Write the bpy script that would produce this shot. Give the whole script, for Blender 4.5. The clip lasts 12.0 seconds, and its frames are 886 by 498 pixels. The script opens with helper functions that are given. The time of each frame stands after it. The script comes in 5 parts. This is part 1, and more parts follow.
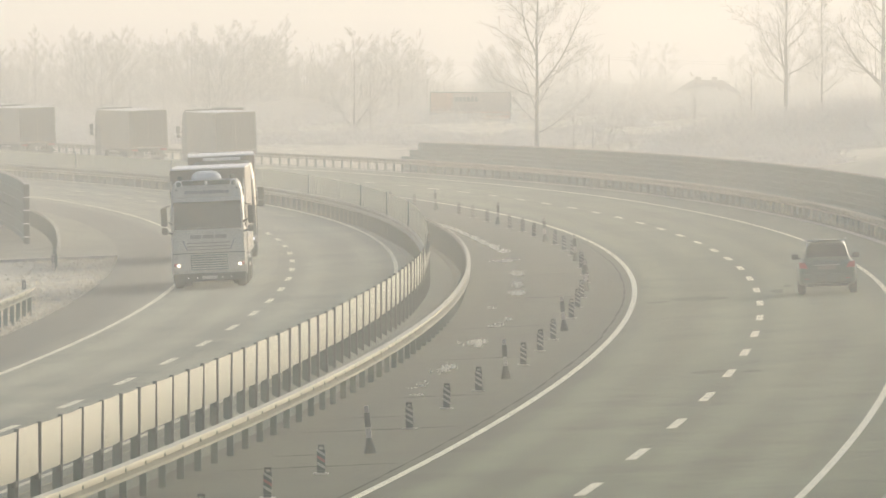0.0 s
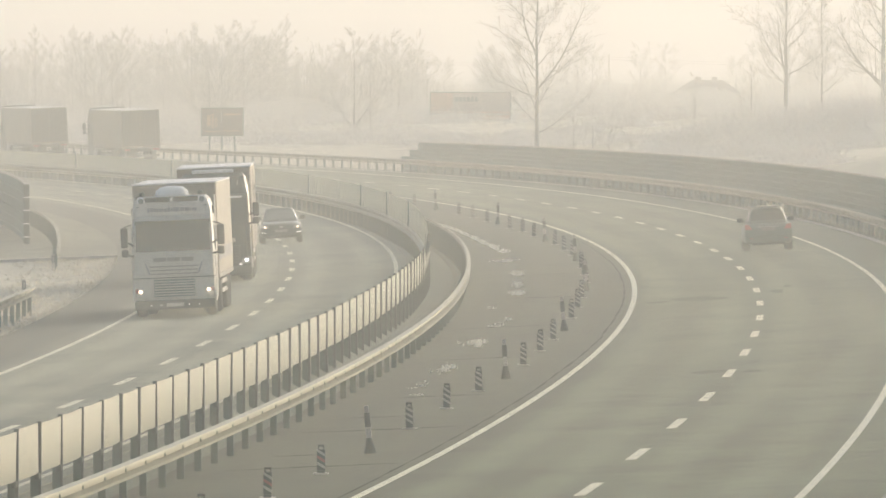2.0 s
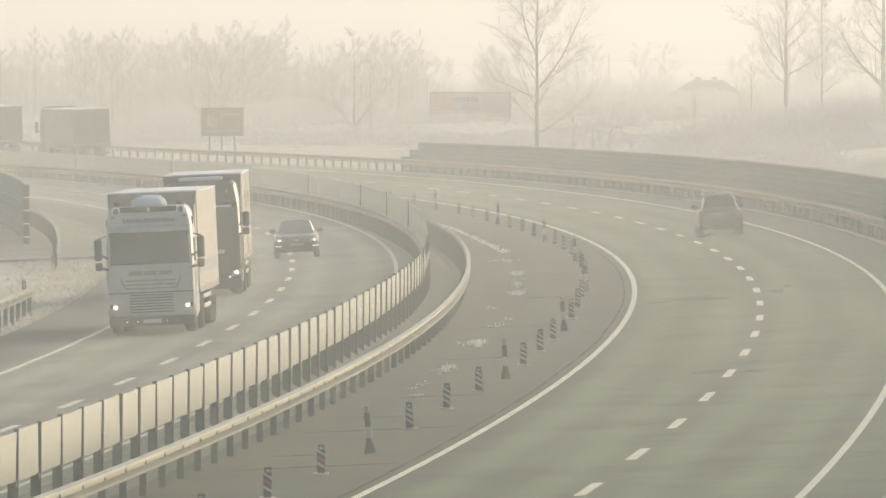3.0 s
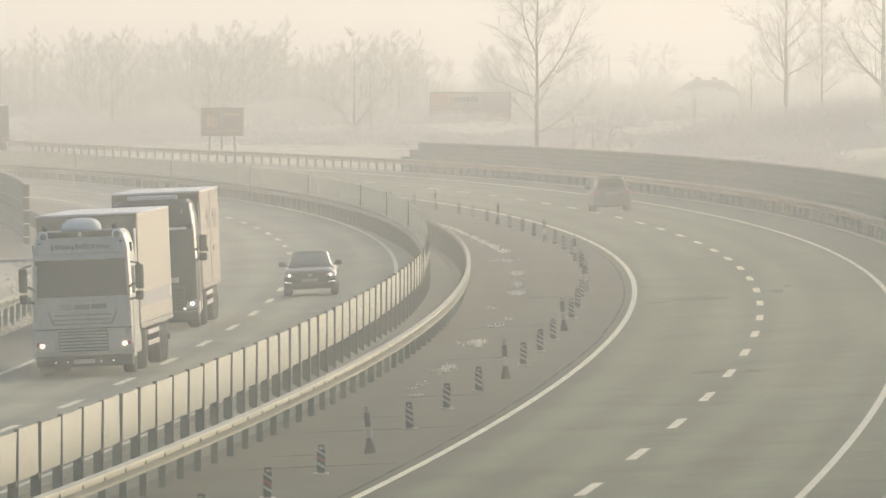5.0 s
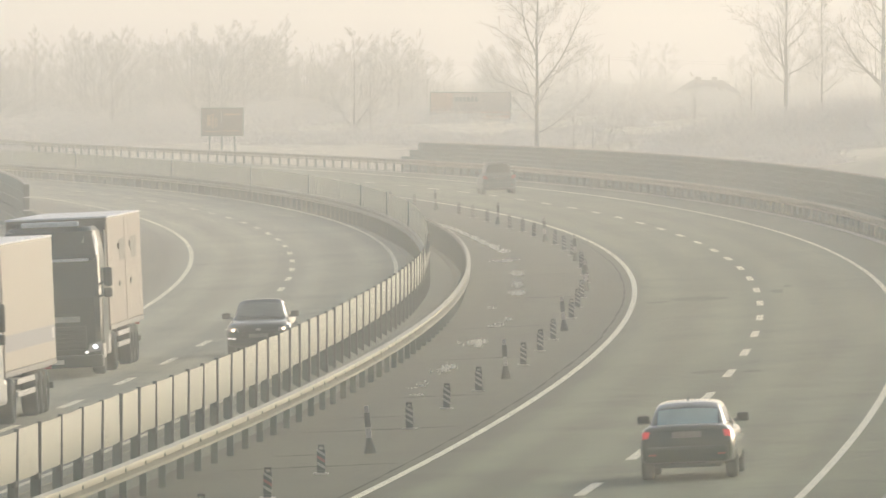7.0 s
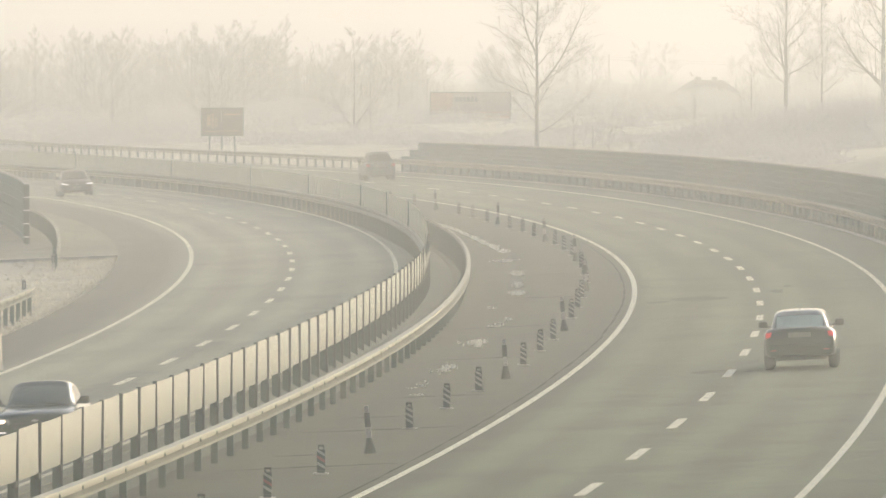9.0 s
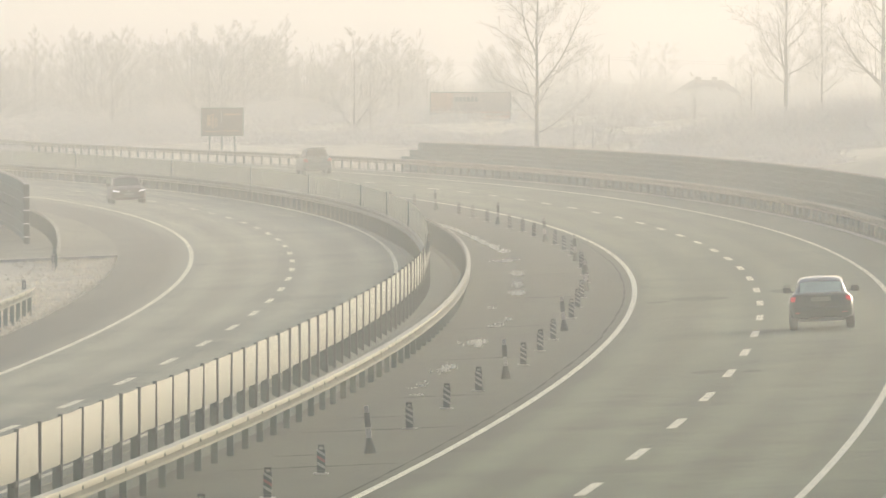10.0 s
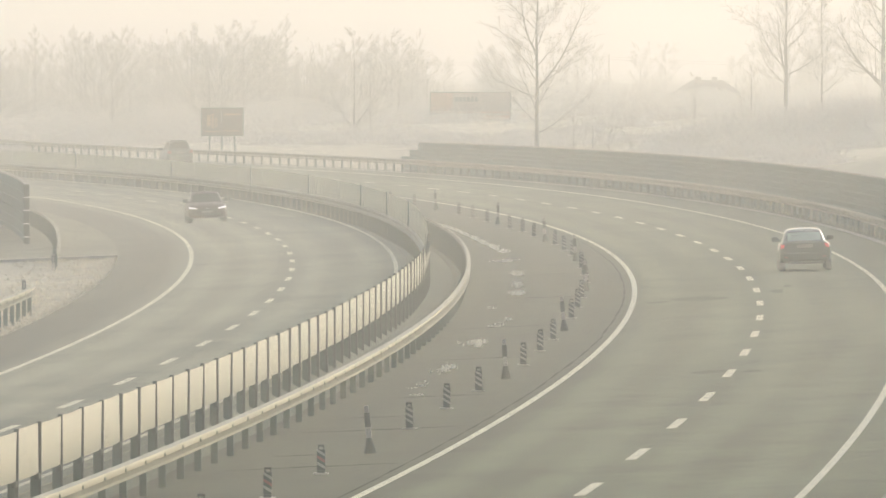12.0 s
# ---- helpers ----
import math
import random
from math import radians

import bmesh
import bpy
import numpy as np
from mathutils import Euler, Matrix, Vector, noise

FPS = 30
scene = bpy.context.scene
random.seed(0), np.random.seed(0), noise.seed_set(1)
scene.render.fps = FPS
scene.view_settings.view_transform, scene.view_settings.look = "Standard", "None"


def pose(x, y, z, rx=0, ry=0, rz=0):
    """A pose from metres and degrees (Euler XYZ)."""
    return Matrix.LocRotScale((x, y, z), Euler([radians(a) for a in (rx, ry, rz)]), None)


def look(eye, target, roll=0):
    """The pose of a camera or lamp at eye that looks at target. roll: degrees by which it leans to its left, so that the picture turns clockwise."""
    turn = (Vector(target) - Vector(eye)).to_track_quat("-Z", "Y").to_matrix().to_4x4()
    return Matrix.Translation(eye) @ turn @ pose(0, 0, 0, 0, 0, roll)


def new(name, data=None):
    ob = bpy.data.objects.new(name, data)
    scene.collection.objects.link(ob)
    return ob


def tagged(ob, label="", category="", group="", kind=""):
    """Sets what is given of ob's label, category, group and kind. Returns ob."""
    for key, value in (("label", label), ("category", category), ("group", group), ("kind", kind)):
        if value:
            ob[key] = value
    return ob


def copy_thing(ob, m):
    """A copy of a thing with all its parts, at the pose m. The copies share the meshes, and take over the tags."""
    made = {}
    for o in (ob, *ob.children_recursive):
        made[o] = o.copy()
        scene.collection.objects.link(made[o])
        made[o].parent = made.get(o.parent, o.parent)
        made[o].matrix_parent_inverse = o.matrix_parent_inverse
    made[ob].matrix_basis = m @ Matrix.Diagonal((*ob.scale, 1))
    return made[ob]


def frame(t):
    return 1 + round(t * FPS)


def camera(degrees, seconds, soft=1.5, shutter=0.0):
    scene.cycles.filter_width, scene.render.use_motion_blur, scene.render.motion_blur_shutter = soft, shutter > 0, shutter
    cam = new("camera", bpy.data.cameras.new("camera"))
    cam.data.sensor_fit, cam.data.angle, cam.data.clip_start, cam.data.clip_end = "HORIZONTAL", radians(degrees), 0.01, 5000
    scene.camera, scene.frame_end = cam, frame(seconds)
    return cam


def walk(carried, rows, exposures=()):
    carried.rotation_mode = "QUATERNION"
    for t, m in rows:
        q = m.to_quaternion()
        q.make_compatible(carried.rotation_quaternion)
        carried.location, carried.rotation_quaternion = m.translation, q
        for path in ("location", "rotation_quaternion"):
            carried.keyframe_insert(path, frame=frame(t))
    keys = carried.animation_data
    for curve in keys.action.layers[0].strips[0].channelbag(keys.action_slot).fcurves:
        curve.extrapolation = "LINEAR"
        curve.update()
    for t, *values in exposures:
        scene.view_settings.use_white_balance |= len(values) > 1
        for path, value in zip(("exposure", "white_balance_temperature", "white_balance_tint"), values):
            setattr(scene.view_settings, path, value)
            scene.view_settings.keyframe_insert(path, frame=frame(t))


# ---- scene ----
cam = camera(4.00176, 12.0, soft=1.5, shutter=0.5)
EYE_Z = 6.89
TILT = 0.86309
walk(cam, [(0.0, pose(0, 0, EYE_Z, 90 - TILT, 0, 0)), (12.0, pose(0, 0, EYE_Z, 90 - TILT, 0, 0))],
     exposures=[(0.0, 0.61), (3.0, 0.61 - 0.02), (5.5, 0.61 - 0.08), (7.2, 0.61 - 0.06), (9.5, 0.61 + 0.03), (12.0, 0.61 + 0.04)])

# ---- light: a low winter sun in thick morning haze ----
SUN_EL, SUN_AZ = 16.0, 42.0        # degrees; azimuth from +y towards +x
world = bpy.data.worlds.new("hazy_morning")
scene.world = world
world.use_nodes = True
wn, wl = world.node_tree.nodes, world.node_tree.links
sky = wn.new("ShaderNodeTexSky")
sky.sky_type, sky.sun_disc = "NISHITA", False
sky.sun_elevation, sky.sun_rotation = radians(SUN_EL), radians(SUN_AZ)
sky.air_density, sky.dust_density, sky.ozone_density = 1.0, 4.0, 1.0
wn["Background"].inputs["Strength"].default_value = 0.12
wl.new(sky.outputs["Color"], wn["Background"].inputs["Color"])
sun = new("sun", bpy.data.lights.new("sun", "SUN"))
sun.data.energy, sun.data.angle, sun.data.color = 2.0, radians(50), (0.98, 0.96, 0.86)
toward_sun = Vector((math.sin(radians(SUN_AZ)) * math.cos(radians(SUN_EL)),
                     math.cos(radians(SUN_AZ)) * math.cos(radians(SUN_EL)), math.sin(radians(SUN_EL))))
sun.matrix_world = look(toward_sun * 300, (0, 0, 0))


# ---- materials ----
def material(name, color, rough=0.7, metal=0.0, var=0.15, scale=4.0, fine=60.0, bump=0.0, spec=0.5, coat=0.0):
    """Principled surface with variation at two scales and a fine relief."""
    m = bpy.data.materials.new(name)
    m.use_nodes = True
    n, l = m.node_tree.nodes, m.node_tree.links
    b = n["Principled BSDF"]
    b.inputs["Roughness"].default_value, b.inputs["Metallic"].default_value = rough, metal
    b.inputs["Specular IOR Level"].default_value, b.inputs["Coat Weight"].default_value, b.inputs["Coat Roughness"].default_value = spec, coat, 0.06
    tc = n.new("ShaderNodeTexCoord")
    big, small = n.new("ShaderNodeTexNoise"), n.new("ShaderNodeTexNoise")
    big.inputs["Scale"].default_value, small.inputs["Scale"].default_value = scale, fine
    big.inputs["Detail"].default_value = 5
    for t in (big, small):
        l.new(tc.outputs["Object"], t.inputs["Vector"])
    add = n.new("ShaderNodeMath")
    add.operation = "ADD"
    l.new(big.outputs["Fac"], add.inputs[0])
    l.new(small.outputs["Fac"], add.inputs[1])
    ramp = n.new("ShaderNodeMapRange")
    ramp.inputs["From Min"].default_value, ramp.inputs["From Max"].default_value = 0.65, 1.35
    ramp.inputs["To Min"].default_value, ramp.inputs["To Max"].default_value = 1 - var, 1 + var
    l.new(add.outputs[0], ramp.inputs["Value"])
    mul = n.new("ShaderNodeMix")
    mul.data_type, mul.blend_type = "RGBA", "MULTIPLY"
    mul.inputs["Factor"].default_value = 1.0
    mul.inputs[6].default_value = (*color, 1)
    l.new(ramp.outputs["Result"], mul.inputs[7])
    l.new(mul.outputs[2], b.inputs["Base Color"])
    if bump:
        bp = n.new("ShaderNodeBump")
        bp.inputs["Strength"].default_value, bp.inputs["Distance"].default_value = bump, 0.02
        l.new(small.outputs["Fac"], bp.inputs["Height"])
        l.new(bp.outputs["Normal"], b.inputs["Normal"])
    return m


def glow(name, color, strength, base=(0.8, 0.8, 0.8)):
    m = material(name, base, 0.2, var=0.02)
    b = m.node_tree.nodes["Principled BSDF"]
    b.inputs["Emission Color"].default_value, b.inputs["Emission Strength"].default_value = (*color, 1), strength
    return m


def asphalt_material(name, tone, tracks, closed, gloss):
    """Worn asphalt. UV holds metres across and along the road: polished wheel tracks, seams and stains follow it."""
    m = material(name, tone, 0.82, var=0.18, scale=0.09, fine=1.3, bump=0.25, spec=gloss)
    n, l = m.node_tree.nodes, m.node_tree.links
    b = n["Principled BSDF"]
    base = b.inputs["Base Color"].links[0].from_socket
    uv = n.new("ShaderNodeUVMap")
    uv.uv_map = "road"
    sep = n.new("ShaderNodeSeparateXYZ")
    l.new(uv.outputs["UV"], sep.inputs[0])
    total = None
    for centre in tracks:
        d = n.new("ShaderNodeMath")
        d.operation = "SUBTRACT"
        l.new(sep.outputs["X"], d.inputs[0])
        d.inputs[1].default_value = centre
        a = n.new("ShaderNodeMath")
        a.operation = "ABSOLUTE"
        l.new(d.outputs[0], a.inputs[0])
        r = n.new("ShaderNodeMapRange")
        r.interpolation_type = "SMOOTHSTEP"
        r.inputs["From Min"].default_value, r.inputs["From Max"].default_value = 0.75, 0.1
        l.new(a.outputs[0], r.inputs["Value"])
        if total is None:
            total = r.outputs["Result"]
        else:
            mx = n.new("ShaderNodeMath")
            mx.operation = "MAXIMUM"
            l.new(total, mx.inputs[0])
            l.new(r.outputs["Result"], mx.inputs[1])
            total = mx.outputs[0]
    stretch = n.new("ShaderNodeMapping")
    stretch.inputs["Scale"].default_value = (0.5, 0.02, 1)
    l.new(uv.outputs["UV"], stretch.inputs["Vector"])
    streak = n.new("ShaderNodeTexNoise")
    streak.inputs["Scale"].default_value, streak.inputs["Detail"].default_value = 1.0, 4
    l.new(stretch.outputs["Vector"], streak.inputs["Vector"])
    wear = n.new("ShaderNodeMath")
    wear.operation = "MULTIPLY_ADD"
    l.new(total, wear.inputs[0])
    wear.inputs[1].default_value = 0.26
    l.new(streak.outputs["Fac"], wear.inputs[2])
    across = n.new("ShaderNodeMapping")
    across.inputs["Scale"].default_value = (0.22, 0.13, 1)
    l.new(uv.outputs["UV"], across.inputs["Vector"])
    stain = n.new("ShaderNodeTexNoise")
    stain.inputs["Scale"].default_value, stain.inputs["Detail"].default_value, stain.inputs["Roughness"].default_value = 1.0, 6, 0.65
    l.new(across.outputs["Vector"], stain.inputs["Vector"])
    dark = n.new("ShaderNodeMapRange")
    dark.inputs["From Min"].default_value, dark.inputs["From Max"].default_value = 0.36, 0.50
    dark.inputs["To Min"].default_value, dark.inputs["To Max"].default_value = -0.22, 0.0
    l.new(stain.outputs["Fac"], dark.inputs["Value"])
    worn = n.new("ShaderNodeMath")
    worn.operation = "ADD"
    l.new(wear.outputs[0], worn.inputs[0])
    l.new(dark.outputs["Result"], worn.inputs[1])
    wear = worn
    rr = n.new("ShaderNodeMapRange")
    rr.inputs["From Min"].default_value, rr.inputs["From Max"].default_value = 0.3, 1.0
    rr.inputs["To Min"].default_value, rr.inputs["To Max"].default_value = 0.66, 1.42
    l.new(wear.outputs[0], rr.inputs["Value"])
    mul = n.new("ShaderNodeMix")
    mul.data_type, mul.blend_type = "RGBA", "MULTIPLY"
    mul.inputs["Factor"].default_value = 1.0
    l.new(base, mul.inputs[6])
    l.new(rr.outputs["Result"], mul.inputs[7])
    l.new(mul.outputs[2], b.inputs["Base Color"])
    # where nobody drives the asphalt has kept its dark, dirty binder
    idle = n.new("ShaderNodeMapRange")
    idle.interpolation_type = "SMOOTHSTEP"
    idle.inputs["From Min"].default_value, idle.inputs["From Max"].default_value = closed - 0.5, closed + 0.6
    idle.inputs["To Min"].default_value, idle.inputs["To Max"].default_value = 0.47, 1.0
    l.new(sep.outputs["X"], idle.inputs["Value"])
    dirt = n.new("ShaderNodeMix")
    dirt.data_type, dirt.blend_type = "RGBA", "MULTIPLY"
    dirt.inputs["Factor"].default_value = 1.0
    l.new(mul.outputs[2], dirt.inputs[6])
    l.new(idle.outputs["Result"], dirt.inputs[7])
    l.new(dirt.outputs[2], b.inputs["Base Color"])
    return m


MAT = {}
MAT["asphalt_l"] = asphalt_material("asphalt_left", (0.232, 0.242, 0.166), (-18.1, -16.2, -14.3, -12.4), -19.6, 0.4)
MAT["asphalt_r"] = asphalt_material("asphalt_right", (0.128, 0.150, 0.090), (-2.8, -0.9, 0.95, 2.85), -3.6, 0.15)
MAT["paint"] = material("road_paint", (0.60, 0.59, 0.45), 0.6, var=0.18, scale=0.6, fine=9)
MAT["frost_grass"] = material("frosted_grass", (0.40, 0.38, 0.30), 0.95, var=0.4, scale=0.25, fine=2.6, bump=0.4)
MAT["gravel"] = material("median_gravel", (0.085, 0.105, 0.072), 0.95, var=0.25, scale=0.3, fine=5, bump=0.5)
MAT["zinc"] = material("galvanised_steel", (0.17, 0.178, 0.12), 0.45, 0.35, var=0.15, scale=1.2, fine=20)
MAT["post"] = material("weathered_steel_post", (0.060, 0.108, 0.085), 0.7, 0.1, var=0.2, scale=3, fine=30)
MAT["panel"] = material("cream_screen_panel", (0.52, 0.51, 0.41), 0.6, var=0.16, scale=1.2, fine=14)


def let_through(m, color, share):
    """Thin stuff: a share of the light passes through it."""
    n, l = m.node_tree.nodes, m.node_tree.links
    thin, blend = n.new("ShaderNodeBsdfTranslucent"), n.new("ShaderNodeMixShader")
    thin.inputs["Color"].default_value, blend.inputs["Fac"].default_value = (*color, 1), share
    l.new(n["Principled BSDF"].outputs[0], blend.inputs[1])
    l.new(thin.outputs[0], blend.inputs[2])
    l.new(blend.outputs[0], n["Material Output"].inputs["Surface"])


let_through(MAT["panel"], (0.74, 0.76, 0.69), 0.32)
MAT["bitumen"] = material("fresh_bitumen", (0.010, 0.013, 0.010), 0.95, var=0.3, scale=0.8, fine=4, spec=0.0)
MAT["stain"] = material("oily_asphalt", (0.070, 0.085, 0.048), 0.95, var=0.4, scale=0.8, fine=4, spec=0.1)
# pale base colour stands in for sky glare and the bright view through the pane
MAT["rear_glass"] = material("rear_glass_painted_glare", (0.48, 0.58, 0.48), 0.08, var=0.25, scale=2, spec=0.5)
MAT["slat"] = material("dark_screen_post", (0.035, 0.058, 0.047), 0.6, var=0.2)
MAT["wall"] = material("grey_timber_noise_wall", (0.060, 0.132, 0.118), 0.9, var=0.22, scale=0.5, fine=7, bump=0.3)
MAT["pale_edge"] = material("pale_board_edge", (0.085, 0.155, 0.14), 0.95, var=0.5, scale=0.4, fine=3)
MAT["wall_cap"] = material("frosted_wall_cap", (0.38, 0.37, 0.33), 0.9, var=0.2)
MAT["rubber"] = material("dark_rubber", (0.028, 0.044, 0.036), 0.85, var=0.2, scale=6)
MAT["bark"] = material("frosted_bark", (0.17, 0.16, 0.15), 0.95, var=0.3, scale=2, fine=18)
MAT["twig"] = material("hoar_frosted_twig", (0.62, 0.59, 0.56), 0.95, var=0.3, scale=1.5, fine=9)
MAT["frost_bush"] = material("frosted_bush", (0.66, 0.63, 0.60), 0.95, var=0.3, scale=0.8, fine=8)
MAT["frost_tuft"] = material("frosted_grass_blades", (0.50, 0.465, 0.37), 0.95, var=0.25, scale=0.6, fine=6)
MAT["rime"] = material("dirty_rime", (0.66, 0.66, 0.60), 0.9, var=0.2, scale=1, fine=9)
let_through(MAT["frost_tuft"], (0.72, 0.68, 0.56), 0.35)
let_through(MAT["rime"], (0.9, 0.9, 0.85), 0.5)
MAT["snow"] = material("thin_snow", (0.80, 0.80, 0.78), 0.9, var=0.1, scale=1, fine=9)
MAT["beacon_dark"] = material("beacon_dark", (0.024, 0.038, 0.030), 0.6, var=0.2)
MAT["beacon_red"] = material("beacon_red", (0.24, 0.05, 0.04), 0.6, var=0.2)
MAT["beacon_white"] = material("beacon_grey_white", (0.33, 0.32, 0.30), 0.6, var=0.15)
MAT["sign_brown"] = material("sign_brown", (0.10, 0.06, 0.045), 0.6, var=0.1)
MAT["sign_tan"] = material("sign_tan", (0.30, 0.18, 0.10), 0.6, var=0.1)
MAT["billboard_red"] = material("faded_red", (0.42, 0.25, 0.19), 0.7, var=0.15, scale=0.5)
MAT["billboard_pale"] = material("faded_poster", (0.36, 0.31, 0.28), 0.7, var=0.15, scale=0.5)
MAT["render"] = material("pale_render", (0.2, 0.19, 0.17), 0.9, var=0.1)
MAT["roof"] = material("dark_roof", (0.08, 0.075, 0.07), 0.9, var=0.2)
MAT["verge"] = material("shaded_dull_grass", (0.17, 0.175, 0.125), 0.95, var=0.6, scale=0.25, fine=3, bump=0.5)
MAT["glass"] = material("dark_window", (0.018, 0.038, 0.032), 0.06, var=0.05, spec=0.25)
MAT["box"] = material("cream_trailer_side", (0.178, 0.158, 0.125), 0.55, var=0.08, scale=0.5, fine=5)
MAT["box_white"] = material("white_trailer_side", (0.25, 0.232, 0.185), 0.55, var=0.08, scale=0.5, fine=5)
MAT["box_grey"] = material("grey_trailer_tarpaulin", (0.21, 0.205, 0.19), 0.7, var=0.12, scale=0.6, fine=5)
MAT["notice"] = material("faded_notice", (0.105, 0.10, 0.09), 0.7, var=0.3, scale=3)
MAT["band"] = material("faded_blue_band", (0.16, 0.172, 0.20), 0.6, var=0.1)
MAT["trim"] = material("black_plastic", (0.022, 0.040, 0.031), 0.6, var=0.15)
MAT["chassis"] = material("dirty_chassis", (0.048, 0.062, 0.050), 0.85, var=0.3, scale=2)
MAT["rim"] = material("dull_steel_rim", (0.35, 0.35, 0.34), 0.45, 0.6, var=0.15)
MAT["plate_dim"] = material("dirty_plate", (0.16, 0.165, 0.15), 0.6, var=0.1)
MAT["box_door"] = material("dark_trailer_door", (0.045, 0.062, 0.056), 0.7, var=0.12)
# grey base colour paints the sky's reflection into the glass
MAT["sky_glass"] = material("sky_toned_glass", (0.15, 0.18, 0.155), 0.08, var=0.15, spec=0.5)
MAT["plate"] = material("pale_plate", (0.5, 0.5, 0.46), 0.6, var=0.05)
MAT["tail"] = glow("red_tail_lamp", (1.0, 0.015, 0.03), 0.32, (0.3, 0.02, 0.02))
MAT["tail_dull"] = material("dull_red_lens", (0.30, 0.035, 0.03), 0.3, var=0.1)
MAT["head_warm"] = glow("warm_headlamp", (1.0, 0.74, 0.52), 2.6)
MAT["head_white"] = glow("white_headlamp", (0.92, 0.96, 1.0), 4.0)
MAT["head_dim"] = glow("daytime_lamp", (1.0, 0.95, 0.88), 1.1)
MAT["lens"] = material("clear_lamp_lens", (0.45, 0.45, 0.43), 0.15, 0.3, var=0.05)
MAT["cabglass"] = material("lorry_windscreen", (0.03, 0.058, 0.050), 0.1, var=0.15, spec=0.4)
PAINT = {
    "white": material("white_lorry_paint", (0.50, 0.50, 0.455), 0.35, var=0.10, scale=1.2, fine=9, coat=0.3),
    "black": material("black_lorry_paint", (0.012, 0.036, 0.026), 0.35, var=0.15, spec=0.3, coat=0.6),
    "black_car": material("black_car_paint", (0.010, 0.036, 0.021), 0.35, var=0.15, spec=0.3, coat=1.0),
    "silver": material("grey_car_paint", (0.070, 0.108, 0.096), 0.35, 0.0, var=0.1, spec=0.4, coat=0.6),
    "maroon": material("dark_red_car_paint", (0.034, 0.013, 0.014), 0.35, 0.0, var=0.1, spec=0.3, coat=0.35),
    "green": material("dull_green_lorry_paint", (0.13, 0.14, 0.12), 0.5, var=0.1),
}


# ---- the road's line: metres along y, offset o to the right of the right carriageway's lane line ----
BEND = [7.47364, -14.27046, -22.01412, -4.25344, -4.41751, 1.11227, 0.08756, -0.63132, 4.43661, 1.13119, -1.51263]
GRADE = [-0.00959, -0.47723, 0.48846, -0.40838, -0.20979, 0.39044]
CROSSFALL = 0.0430
NEAR, FAR = 200.0, 905.0


def bend(y):
    """x of the reference line, and its slope."""
    c = min(max(y, NEAR), FAR)
    t = (c - 550) / 350
    x = sum(a * t ** i for i, a in enumerate(BEND))
    d = sum(i * a * t ** (i - 1) for i, a in enumerate(BEND) if i) / 350
    dd = sum(i * (i - 1) * a * t ** (i - 2) for i, a in enumerate(BEND) if i > 1) / 350 ** 2
    if c == y:
        return x, d
    e = max(min(y - c, 260), -260)      # past the ends the bend eases into a straight
    return x + d * (y - c) + 0.5 * dd * e * e + dd * e * (y - c - e), d + dd * e


def grade(y):
    c = min(max(y, NEAR), FAR)
    t = (c - 550) / 350
    return sum(a * t ** (i + 1) for i, a in enumerate(GRADE))


def at(y, o, h=0.0):
    x, d = bend(y)
    return Vector((x + o * math.sqrt(1 + d * d), y, CROSSFALL * max(min(o, 60), -45) + grade(y) + h))


def heading(y):
    return -math.degrees(math.atan(bend(y)[1]))


def steps(y0, y1, length):
    """y at even steps of arc length from y0 to y1."""
    out, y = [], y0
    while y <= y1:
        out.append(y)
        y += length / math.sqrt(1 + bend(y)[1] ** 2)
    return out


# ---- mesh helpers ----
def finish(name, bm, mat, parent=None, label="", smooth=False):
    me = bpy.data.meshes.new(name)
    bm.normal_update()
    bm.to_mesh(me)
    bm.free()
    for m in (mat if isinstance(mat, (list, tuple)) else [mat]):
        me.materials.append(m)
    if smooth:
        for p in me.polygons:
            p.use_smooth = True
    ob = new(name, me)
    if parent:
        ob.parent = parent
    if label:
        tagged(ob, label)
    return ob


def part(name, bm, mat, parent, label="", smooth=False):
    return finish(name, bm, mat, parent, label, smooth)


def thing(name, m, label, category, group="", kind=""):
    ob = new(name)
    ob.matrix_basis = m
    return tagged(ob, label, category, group, kind)


def sweep(profile, ys, closed=True, offs=None):
    """A section of (o, h) points carried along the road at the stations ys; offs shifts it sideways at each y."""
    bm = bmesh.new()
    uv = bm.loops.layers.uv.new("road")
    rings = []
    for y in ys:
        s = offs(y) if offs else 0.0
        rings.append([(bm.verts.new(at(y, o + s, h)), o + s, y) for o, h in profile])
    n = len(profile)
    for a, b in zip(rings, rings[1:]):
        for i in range(n if closed else n - 1):
            j = (i + 1) % n
            q = (a[i], a[j], b[j], b[i])
            f = bm.faces.new([v[0] for v in q])
            for lp, v in zip(f.loops, q):
                lp[uv].uv = (v[1], v[2])
    if closed:
        bm.faces.new([v[0] for v in reversed(rings[0])])
        bm.faces.new([v[0] for v in rings[-1]])
    bmesh.ops.recalc_face_normals(bm, faces=bm.faces)
    return bm


